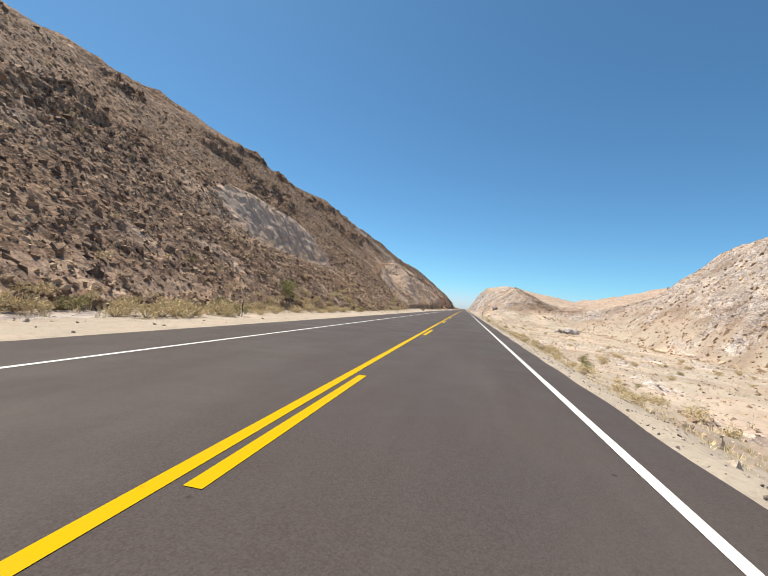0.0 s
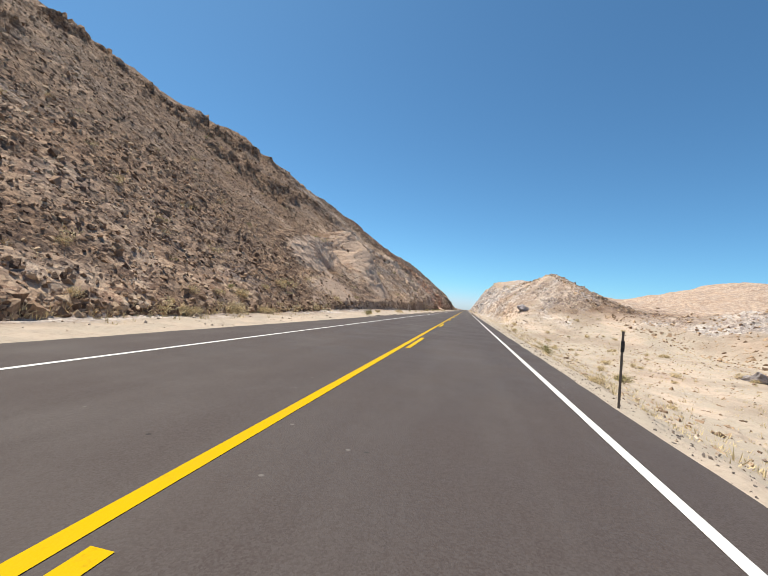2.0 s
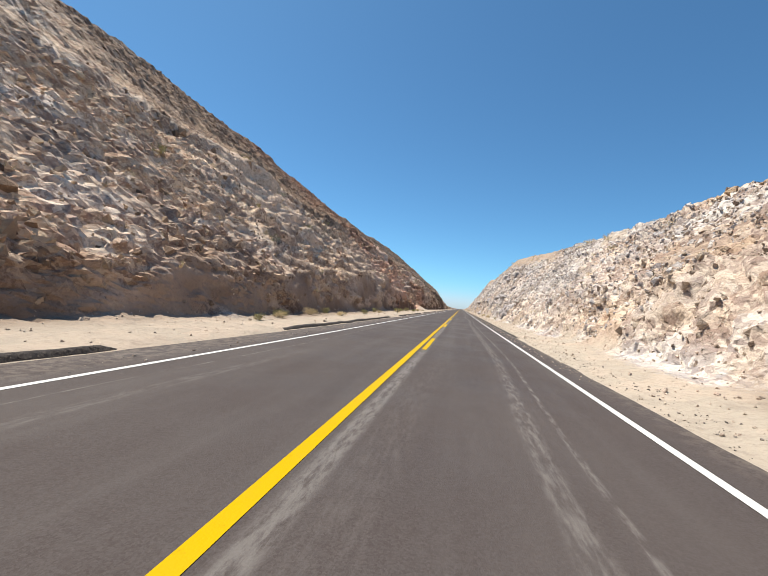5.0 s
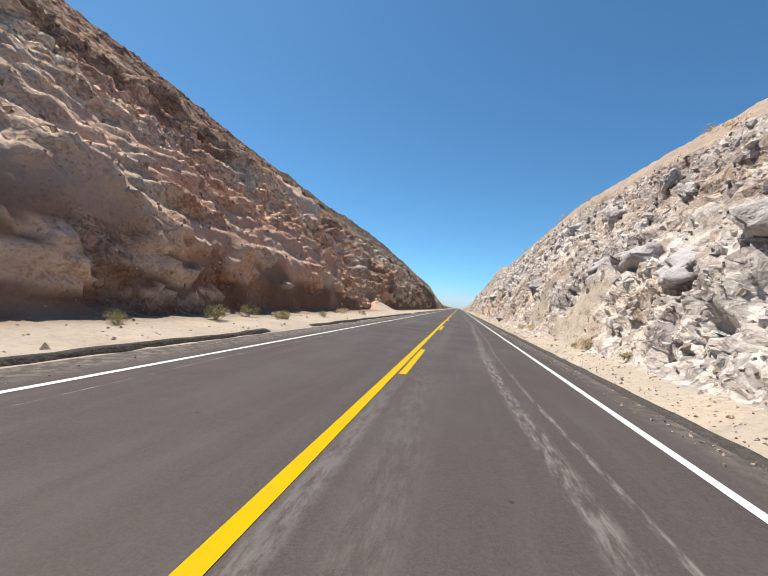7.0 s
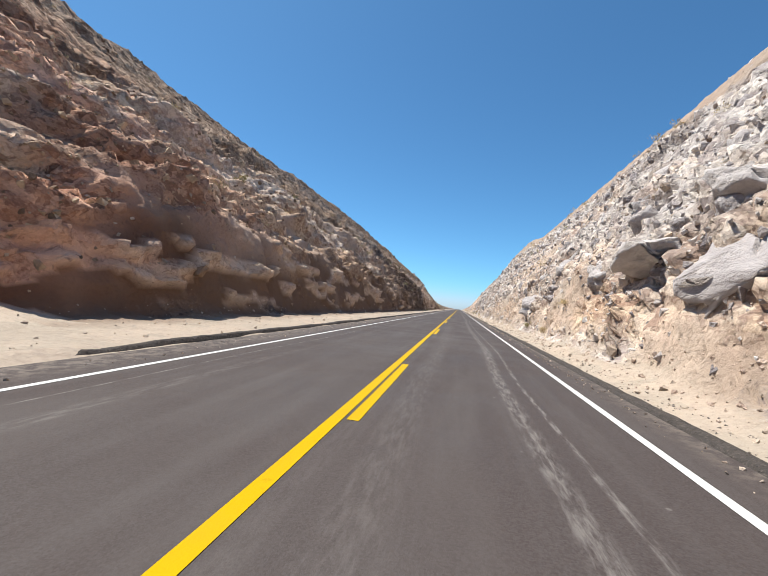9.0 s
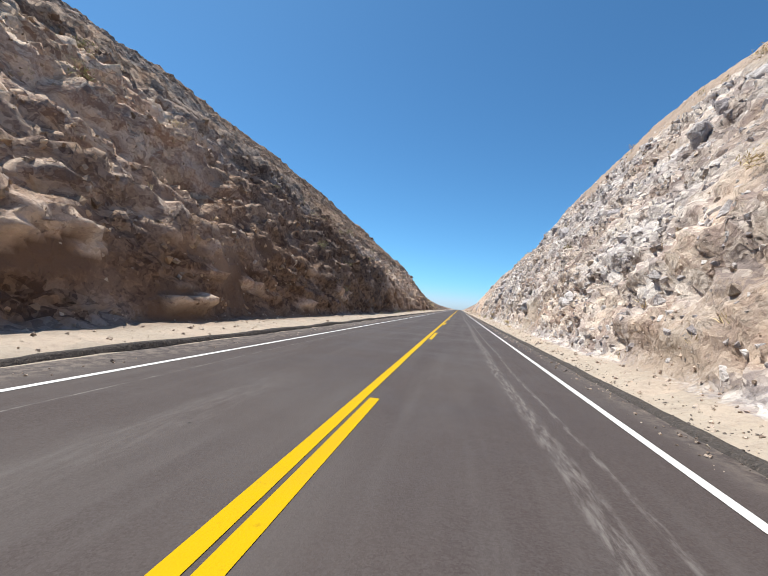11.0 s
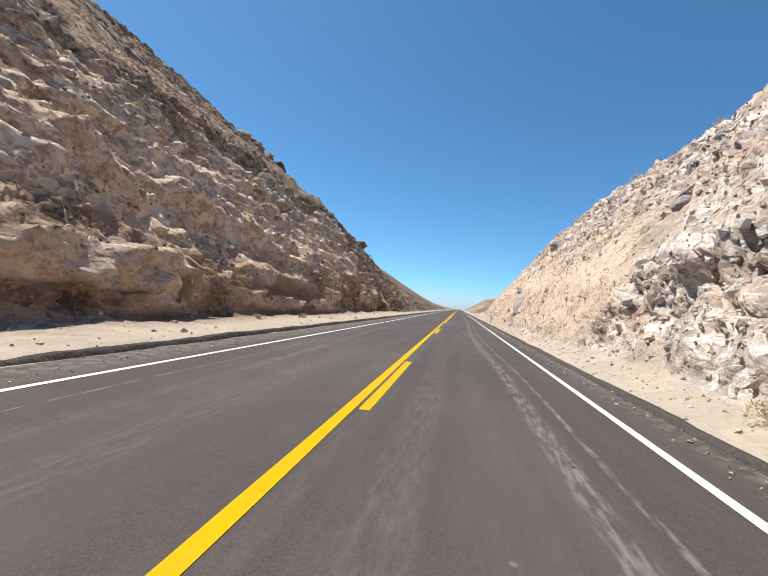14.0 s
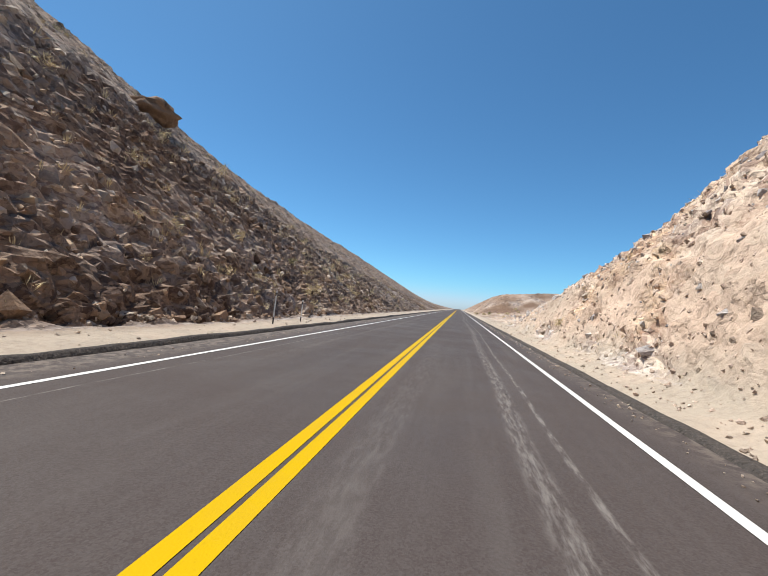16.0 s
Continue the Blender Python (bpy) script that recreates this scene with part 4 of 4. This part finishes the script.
for x, y, size, shape in ((20.6, 77.5, 1.9, 0), (21.9, 78.4, 1.5, 1), (19.4, 79.2, 1.1, 2), (22.6, 80.5, 1.2, 3), (10.0, 112.0, 1.6, 1)):
    boulder((x, y, ground_at(right_co, x, y) + size * 0.12), (size, size * 0.9, size * 0.85), shape, (10 * shape, 20, 50 * shape), "pale grey weathered boulder resting on sandy ground")
slab_rock = boulder((-16.7, 409.6, 10.9), (1.9, 2.7, 1.7), 2, (0, 12, 70), "large brown slab boulder perched on the hillside")
slab_rock.data = slab_rock.data.copy()
slab_rock.data.materials[0] = DARK_RUBBLE
for x, y, lift_by, size, shape in ((-29.6, 407.6, 0.7, 2.2, 1), (-30.6, 405.8, 0.8, 2.8, 3), (-31.8, 404.0, 0.6, 2.4, 5), (-33.2, 402.2, 0.7, 3.0, 0), (-31.0, 409.0, 0.3, 1.5, 4), (-34.6, 400.4, 0.6, 2.6, 6)):
    rock = boulder((x, y - 1.5, ground_at(left_co, x, y - 1.5) + lift_by - 0.2), (size, size * 1.2, size * 0.8), shape, (8 * shape, 15, 60 * shape), "dark brown jagged rock standing on the ridge", "rocks on the ridge")
    rock.data = rock.data.copy()
    rock.data.materials[0] = DARK_RUBBLE
CUT_LABEL = "angular grey boulder embedded in the rocky cut slope"
for x, y, z, size, shape in ((7.6, 190, 3.2, (1.7, 2.2, 1.6), 1), (7.3, 183.6, 3.2, (1.3, 2.0, 1.2), 2), (7.4, 220.2, 3.4, (1.7, 2.2, 1.3), 3), (7.8, 224.5, 4.0, (1.7, 1.6, 1.5), 4),
                             (6.2, 217.1, 0.5, (1.3, 1.8, 1.0), 6), (8.4, 328.8, 4.5, (1.6, 1.9, 1.4), 2),
                             (8.2, 334.5, 4.8, (1.6, 2.1, 1.5), 3), (7.6, 311.0, 3.4, (1.4, 2.2, 1.5), 4), (7.3, 246.0, 3.6, (1.6, 2.5, 1.4), 5), (7.1, 204.0, 3.0, (1.4, 1.9, 1.4), 6)):
    boulder((x - 0.2, y, z), size, shape, (6 * shape - 18, 30, 20 * (shape % 3) - 20), "large " + CUT_LABEL, "boulders in the cut slope")
# great slabs and blocks whose flat faces lie in the cut
for x, y, z, size, shape, turn in ((6.45, 176.2, 1.05, (1.2, 1.5, 1.5), 4, (5, 20, 0)), (6.4, 173.0, 0.95, (1.2, 1.8, 1.8), 0, (-8, 20, 10)), (6.75, 171.3, 1.6, (1.2, 1.5, 1.6), 3, (12, 25, -10)),
                                   (6.7, 175.2, 1.75, (0.9, 1.0, 0.9), 5, (0, 30, 40)), (6.4, 232.2, 2.35, (1.0, 3.0, 2.0), 1, (-12, 18, 4)), (6.4, 235.8, 3.1, (1.3, 3.2, 1.0), 6, (-5, 10, -3)),
                                   (7.15, 233.3, 4.3, (1.2, 1.7, 1.2), 2, (8, 25, 15)), (6.75, 330.2, 3.1, (1.0, 1.25, 1.8), 0, (-26, 20, 0)), (6.15, 326.7, 1.05, (1.1, 1.6, 1.7), 3, (-20, 16, -8)),
                                   (6.15, 376.0, 1.95, (1.0, 1.4, 2.9), 3, (-32, 20, 0)), (6.6, 379.2, 3.2, (0.9, 1.2, 1.0), 2, (15, 25, 30)), (9.9, 381.4, 7.8, (1.3, 1.9, 1.2), 4, (0, 30, 20))):
    boulder((x, y, z), size, shape, turn, "large flat faced grey boulder set in the cut slope", "boulders in the cut slope")
rb = random.Random(12)
for y0, y1, many, big in ((172, 215, 62, 1.35), (215, 240, 44, 1.3), (240, 262, 30, 1.5), (262, 300, 44, 1.2), (300, 348, 90, 1.35), (348, 360, 12, 0.9)):
    for _ in range(many):
        y = rb.uniform(y0, y1)
        ok = (np.abs(ry_ - y) < 0.4) & (right_lift > 2.5) & (right_lift < 3.75) & (right_rock > 0.45)
        if not ok.any():
            continue
        c = right_co[rb.choice(np.where(ok)[0].tolist())]
        size = (0.3 + 0.75 * rb.random() ** 2) * big
        boulder((c[0] + 0.25 * size, y, c[2] - 0.15 * size), (size, size * rb.uniform(0.8, 1.5), size * rb.uniform(0.7, 1.0)), rb.randrange(7),
                (rb.uniform(-25, 25), rb.uniform(30, 60), rb.uniform(0, 360)), CUT_LABEL, "boulders in the cut slope")

# ---------------------------------------------------------------- shrubs and dry grass
def blades(count, height, width, rnd, thick, curl=0.35):
    """A clump of thin leaves from one foot: verts and faces."""
    v, f = [], []
    for _ in range(count):
        a = rnd.uniform(0, 2 * math.pi)
        lean = rnd.random() ** 0.6
        tip = Vector((math.cos(a) * width * lean, math.sin(a) * width * lean, height * rnd.uniform(0.55, 1.0) * (1 - 0.55 * lean * lean)))
        foot = Vector((tip.x * rnd.uniform(0.0, 0.75), tip.y * rnd.uniform(0.0, 0.75), tip.z * rnd.uniform(0.0, 0.7)))
        foot.z = max(foot.z, 0) if foot.length > 0.05 else 0
        side = Vector((-math.sin(a + rnd.uniform(-1, 1)), math.cos(a), rnd.uniform(-0.4, 0.4))) * thick * rnd.uniform(0.6, 1.4)
        mid = (foot + tip) * 0.5 + Vector((rnd.uniform(-1, 1), rnd.uniform(-1, 1), rnd.uniform(0, 1))) * curl * thick * 3
        k = len(v)
        v += [tuple(foot - side * 0.5), tuple(foot + side * 0.5), tuple(mid + side), tuple(mid - side), tuple(tip)]
        f += [(k, k + 1, k + 2, k + 3), (k + 3, k + 2, k + 4)]
    return v, f


def stems(count, height, width, rnd):
    bm = bmesh.new()
    for _ in range(count):
        a = rnd.uniform(0, 2 * math.pi)
        top = Vector((math.cos(a) * width * rnd.uniform(0.3, 0.8), math.sin(a) * width * rnd.uniform(0.3, 0.8), height * rnd.uniform(0.5, 0.85)))
        m = Matrix.Translation(top * 0.5) @ top.to_track_quat("Z", "Y").to_matrix().to_4x4()
        bmesh.ops.create_cone(bm, segments=4, radius1=0.018, radius2=0.006, depth=top.length, matrix=m)
    return bm


def leaves(count, height, width, rnd, size):
    """Small leaves filling an uneven low dome: verts and faces."""
    lumps = [(Vector((rnd.uniform(-1, 1) * width * 0.6, rnd.uniform(-1, 1) * width * 0.6, height * rnd.uniform(0.25, 0.7))), rnd.uniform(0.25, 0.5)) for _ in range(9)]
    v, f = [], []
    for _ in range(count):
        c, r = rnd.choice(lumps)
        d = Vector((rnd.gauss(0, 1), rnd.gauss(0, 1), rnd.gauss(0, 1))).normalized() * (r * rnd.random() ** 0.4)
        p = Vector((c.x + d.x * width * 1.3, c.y + d.y * width * 1.3, max(0.02, c.z + d.z * height)))
        a = (d.normalized() + Vector((rnd.gauss(0, 0.8), rnd.gauss(0, 0.8), rnd.gauss(0.5, 0.6)))).normalized()
        b = a.cross(Vector((rnd.gauss(0, 1), rnd.gauss(0, 1), rnd.gauss(0, 1)))).normalized()
        s = size * rnd.uniform(0.8, 1.9)
        k = len(v)
        v += [tuple(p - a * s), tuple(p + b * s * 0.2), tuple(p + a * s), tuple(p - b * s * 0.2)]
        f.append((k, k + 1, k + 2, k + 3))
    return v, f


def make_shrub(seed, mat, height, width, count, thick):
    rnd = random.Random(seed)
    thing = new("desert_shrub")
    v, f = leaves(count, height, width, rnd, thick)
    leaf = new("foliage", mesh_from("foliage", v, f, mat))
    leaf.parent = thing
    part("woody_base", stems(9, height, width, rnd), TWIG, thing)
    return thing


SHRUBS = {"green": [make_shrub(s, GREEN, 0.9, 0.65, 700, 0.048) for s in (1, 2, 6)], "dry": [make_shrub(s, DRY, 0.7, 0.65, 700, 0.05) for s in (3, 4, 5)]}
SHRUB_LABEL = {"green": "olive green desert shrub growing by the road", "dry": "dry straw coloured desert shrub on stony ground"}
FIRST = set()


def shrub(kind, x, y, z, size, rnd):
    src = rnd.choice(SHRUBS[kind])
    m = Matrix.Translation((x, y, z)) @ Euler((0, 0, rnd.uniform(0, 6.28))).to_matrix().to_4x4()
    if src.name in FIRST:
        ob = copy_thing(src, m)
    else:
        FIRST.add(src.name)
        ob = src
    ob.matrix_basis = m @ Matrix.Diagonal((size, size, size * rnd.uniform(0.8, 1.1), 1))
    return tagged(ob, SHRUB_LABEL[kind], "shrub", "roadside shrubs")


rs = random.Random(31)
shrub("green", -12.5, 30.2, ground_at(left_co, -12.5, 30.2) - 0.1, 1.7, rs)
shrub("green", -13.2, 31.4, ground_at(left_co, -13.2, 31.4) - 0.1, 1.3, rs)
for y0, y1, x0, x1, many, green, lo, hi in ((2, 46, -12.5, -8.6, 80, 0.06, 0.45, 1.15), (46, 82, -13, -9, 18, 0.12, 0.4, 1.0), (84, 150, -7.6, -6.4, 14, 0.6, 0.35, 0.7),
                                            (150, 215, -7.6, -6.2, 18, 0.75, 0.35, 0.75), (300, 375, -7.0, -5.6, 6, 0.5, 0.3, 0.5)):
    for _ in range(many):
        x, y = rs.uniform(x0, x1), rs.uniform(y0, y1)
        shrub("green" if rs.random() < green else "dry", x, y, ground_at(left_co, x, y) - 0.05, rs.uniform(lo, hi), rs)
for y0, y1, x0, x1, many, green, lo, hi in ((4, 60, 5.6, 9, 40, 0.03, 0.3, 0.7), (4, 60, 9, 26, 45, 0.08, 0.3, 0.75), (60, 108, 5.2, 20, 50, 0.06, 0.25, 0.65), (170, 250, 5.2, 6.2, 10, 0.3, 0.3, 0.6), (300, 420, 5.0, 6.0, 14, 0.4, 0.3, 0.6), (436, 500, 6, 30, 26, 0.3, 0.5, 1.0)):
    for _ in range(many):
        x, y = rs.uniform(x0, x1), rs.uniform(y0, y1)
        shrub("green" if rs.random() < green else "dry", x, y, ground_at(right_co, x, y) - 0.05, rs.uniform(lo, hi), rs)


def grass_field(name, spots, seed, label, mat=None, kinds=None, category="grass"):
    """Dry grass tufts over wide ground, as one mesh."""
    rnd = random.Random(seed)
    kinds = kinds or [blades(16, 0.42, 0.34, random.Random(seed + k), 0.011, 0.2) for k in range(4)]
    co, fa, base = [], [], 0
    for x, y, z, size in spots:
        v, f = rnd.choice(kinds)
        a = rnd.uniform(0, 6.28)
        v = np.array(v) * size
        r = np.stack([v[:, 0] * math.cos(a) - v[:, 1] * math.sin(a) + x, v[:, 0] * math.sin(a) + v[:, 1] * math.cos(a) + y, v[:, 2] + z], 1)
        co.append(r)
        for q in f:
            fa.append((q[0] + base, q[1] + base, q[2] + base))
            if len(q) == 4:
                fa.append((q[0] + base, q[2] + base, q[3] + base))
        base += len(v)
    return tagged(new(name, mesh_fast(name, np.concatenate(co), np.array(fa), mat or DRY)), label, category, kind="stuff")


def spots(co, ok, n, lo, hi):
    c = pick(co, ok, n, rng)
    return [(p[0], p[1], p[2] - 0.05 - 0.12 * s, s) for p, s in zip(c.tolist(), rng.uniform(lo, hi, n).tolist())]


grass_field("dry_grass", spots(left_co, (left_lift > 1.2) & (left_lift < 2.6) & (ly > -4) & (ly < 84), 700, 0.6, 1.4)
            + spots(left_co, (left_lift > 2.5) & (left_lift < 4.6) & (ly > -4) & (ly < 480), 500, 0.5, 1.3)
            + spots(left_co, (left_lift > 3) & (left_lift < 4.7) & (ly > 396) & (ly < 500), 300, 0.7, 1.6)
            + spots(right_co, (right_lift > 1.0) & (right_lift < 4.0) & (ry_ > -4) & (ry_ < 112), 5200, 0.3, 0.9)
            + spots(right_co, (right_lift > 1.3) & (right_lift < 2.5) & (ry_ > -4) & (ry_ < 122), 2600, 0.3, 0.75)
            + spots(right_co, (right_lift > 1.6) & (right_lift < 4.4) & (ry_ > 112) & (ry_ < 520), 380, 0.4, 1.1), 60, "dry straw coloured grass tufts on bare ground")

dry_kinds = [leaves(130, 0.7, 0.6, random.Random(90 + k), 0.065) for k in range(4)]
lifted = (left_lift > 3.0) & (left_lift < 4.6)
grass_field("slope_brush", spots(left_co, lifted & (ly > 0) & (ly < 130), 60, 0.5, 1.1) + spots(left_co, lifted & (ly > 150) & (ly < 395), 70, 0.4, 1.0)
            + spots(left_co, lifted & (ly > 397) & (ly < 500), 90, 0.5, 1.2) + spots(right_co, (right_lift > 3.0) & (right_lift < 4.3) & (ry_ > 110) & (ry_ < 430), 40, 0.4, 0.8)
            + spots(right_co, (right_lift > 3.84) & (right_lift < 4.1) & (ry_ > 150) & (ry_ < 420), 70, 0.35, 0.9) + spots(left_co, (left_lift > 2.1) & (left_lift < 3.5) & (ly > 0) & (ly < 90), 60, 0.5, 1.2),
            70, "dry straw coloured brush dotted over the slopes", DRY, dry_kinds, "brush")
grass_field("slope_green_brush", spots(left_co, lifted & (ly > 0) & (ly < 395), 60, 0.5, 1.1) + spots(left_co, (left_lift > 2.3) & (left_lift < 4.0) & (ly > 298) & (ly < 330), 14, 0.6, 1.2)
            + spots(left_co, lifted & (ly > 397) & (ly < 500), 8, 0.5, 0.9) + spots(right_co, (right_lift > 3.2) & (right_lift < 4.2) & (ry_ > 110) & (ry_ < 430), 26, 0.4, 0.8),
            71, "olive green brush dotted over the slopes", GREEN, dry_kinds, "brush")

# ---------------------------------------------------------------- asphalt berms at the pavement's edges
def berm(name, x_of, sign, y0, y1, tall, seed, gaps):
    ys = np.arange(y0, y1, 0.35)
    prof = ((-0.15, -0.02), (-0.10, 0.8), (-0.02, 1.0), (0.08, 0.9), (0.22, -0.02))
    v = []
    for y in ys:
        cut = 0.0 if any(a < y < b for a, b in gaps) else 1.0
        h = tall * cut * min(1, 0.2 + (y - y0) / 60) * max(0.15, 0.85 + 0.45 * noise.noise((y * 0.35, seed, 0)) + 0.25 * noise.noise((y * 1.6, seed, 5)))
        x = x_of(y) + 0.06 * noise.noise((y * 0.5, seed, 9))
        for dx, u in prof:
            v.append((x + sign * dx, y, h * u + (0.012 * noise.noise((y * 4, dx * 9, seed)) if u > 0 else -0.03)))
    k = len(prof)
    f = []
    for j in range(len(ys) - 1):
        for c in range(k - 1):
            q = (j * k + c, j * k + c + 1, (j + 1) * k + c + 1, (j + 1) * k + c)
            f.append(q if sign > 0 else q[::-1])
    return tagged(new(name, mesh_from(name, v, f, BERM, True)), "low dark asphalt berm along the road edge", "kerb", kind="structure")


berm("berm_left", lambda y: -between(((80, 6.35), (95, 6.25), (132, 5.05), (145, 4.85), (600, 4.75)), y), -1, 84, 600, 0.125, 2.0, ((104, 110), (132, 139), (160, 166), (187, 191), (226, 229)))
berm("berm_right", lambda y: 4.28, 1, 148, 600, 0.065, 7.0, ((262, 266),))


# ---------------------------------------------------------------- roadside posts
def rod(bm, r, z0, z1, seg=8):
    bmesh.ops.create_cone(bm, cap_ends=True, segments=seg, radius1=r, radius2=r, depth=z1 - z0, matrix=Matrix.Translation((0, 0, (z0 + z1) / 2)))


def slab(bm, w, d, z0, z1, y=0.0):
    bmesh.ops.create_cube(bm, size=1, matrix=Matrix.Translation((0, y, (z0 + z1) / 2)) @ Matrix.Diagonal((w, d, z1 - z0, 1)))


def steel_post(x, y, z, height, lean=(0, 0)):
    thing = tagged(new("delineator_post"), "thin dark steel delineator post with a small reflector", "post", "roadside posts")
    thing.matrix_world = Matrix.Translation((x, y, z)) @ Euler((radians(lean[0]), radians(lean[1]), 0)).to_matrix().to_4x4()
    bm = bmesh.new()
    slab(bm, 0.038, 0.008, -0.25, height)
    slab(bm, 0.008, 0.03, -0.25, height, 0.017)
    part("shaft", bm, STEEL, thing)
    bm = bmesh.new()
    slab(bm, 0.055, 0.012, height - 0.34, height - 0.16, -0.012)
    part("reflector", bm, POST_BLACK, thing, "small dark reflector plate")


def painted_post(x, y, z, height, lean=(0, 0), white=0.45):
    thing = tagged(new("delineator_post"), "black and white painted roadside delineator post", "post", "roadside posts")
    thing.matrix_world = Matrix.Translation((x, y, z)) @ Euler((radians(lean[0]), radians(lean[1]), 0)).to_matrix().to_4x4()
    bm = bmesh.new()
    rod(bm, 0.027, -0.25, height * (1 - white))
    part("shaft", bm, POST_BLACK, thing, "black painted post shaft")
    bm = bmesh.new()
    rod(bm, 0.028, height * (1 - white), height)
    bmesh.ops.bevel(bm, geom=[e for e in bm.edges if all(v.co.z > height - 0.01 for v in e.verts)], offset=0.012, segments=2, affect="EDGES")
    top = part("top", bm, POST_WHITE, thing, "white painted post top")
    bm = bmesh.new()
    slab(bm, 0.04, 0.006, height - 0.2, height - 0.08, -0.029)
    part("reflector", bm, POST_BLACK, top, "small dark reflector")


def left_ground(x, y):
    return ground_at(left_co, x, y)


steel_post(-6.3, 49.3, left_ground(-6.3, 49.3), 1.3, (0, 1))
steel_post(-8.3, 17.0, left_ground(-8.3, 17), 0.8)
steel_post(-5.75, 170.2, left_ground(-5.75, 170.2), 1.4, (0, 4))
steel_post(-5.35, 373.9, left_ground(-5.35, 373.9), 1.4)
steel_post(4.4, 58.0, ground_at(right_co, 4.4, 58), 1.25)
steel_post(4.62, 221.6, ground_at(right_co, 4.62, 221.6), 1.15, (0, -2))
painted_post(-5.35, 404.0, left_ground(-5.35, 404), 1.25, (0, 2), 0.8)
painted_post(-5.5, 407.0, left_ground(-5.5, 407), 0.95, (0, 2), 0.8)
painted_post(4.75, 386.9, ground_at(right_co, 4.75, 386.9), 1.25, (0, 0), 0.35)
painted_post(4.6, 385.4, ground_at(right_co, 4.6, 385.4), 1.3, (0, 3), 0.45)
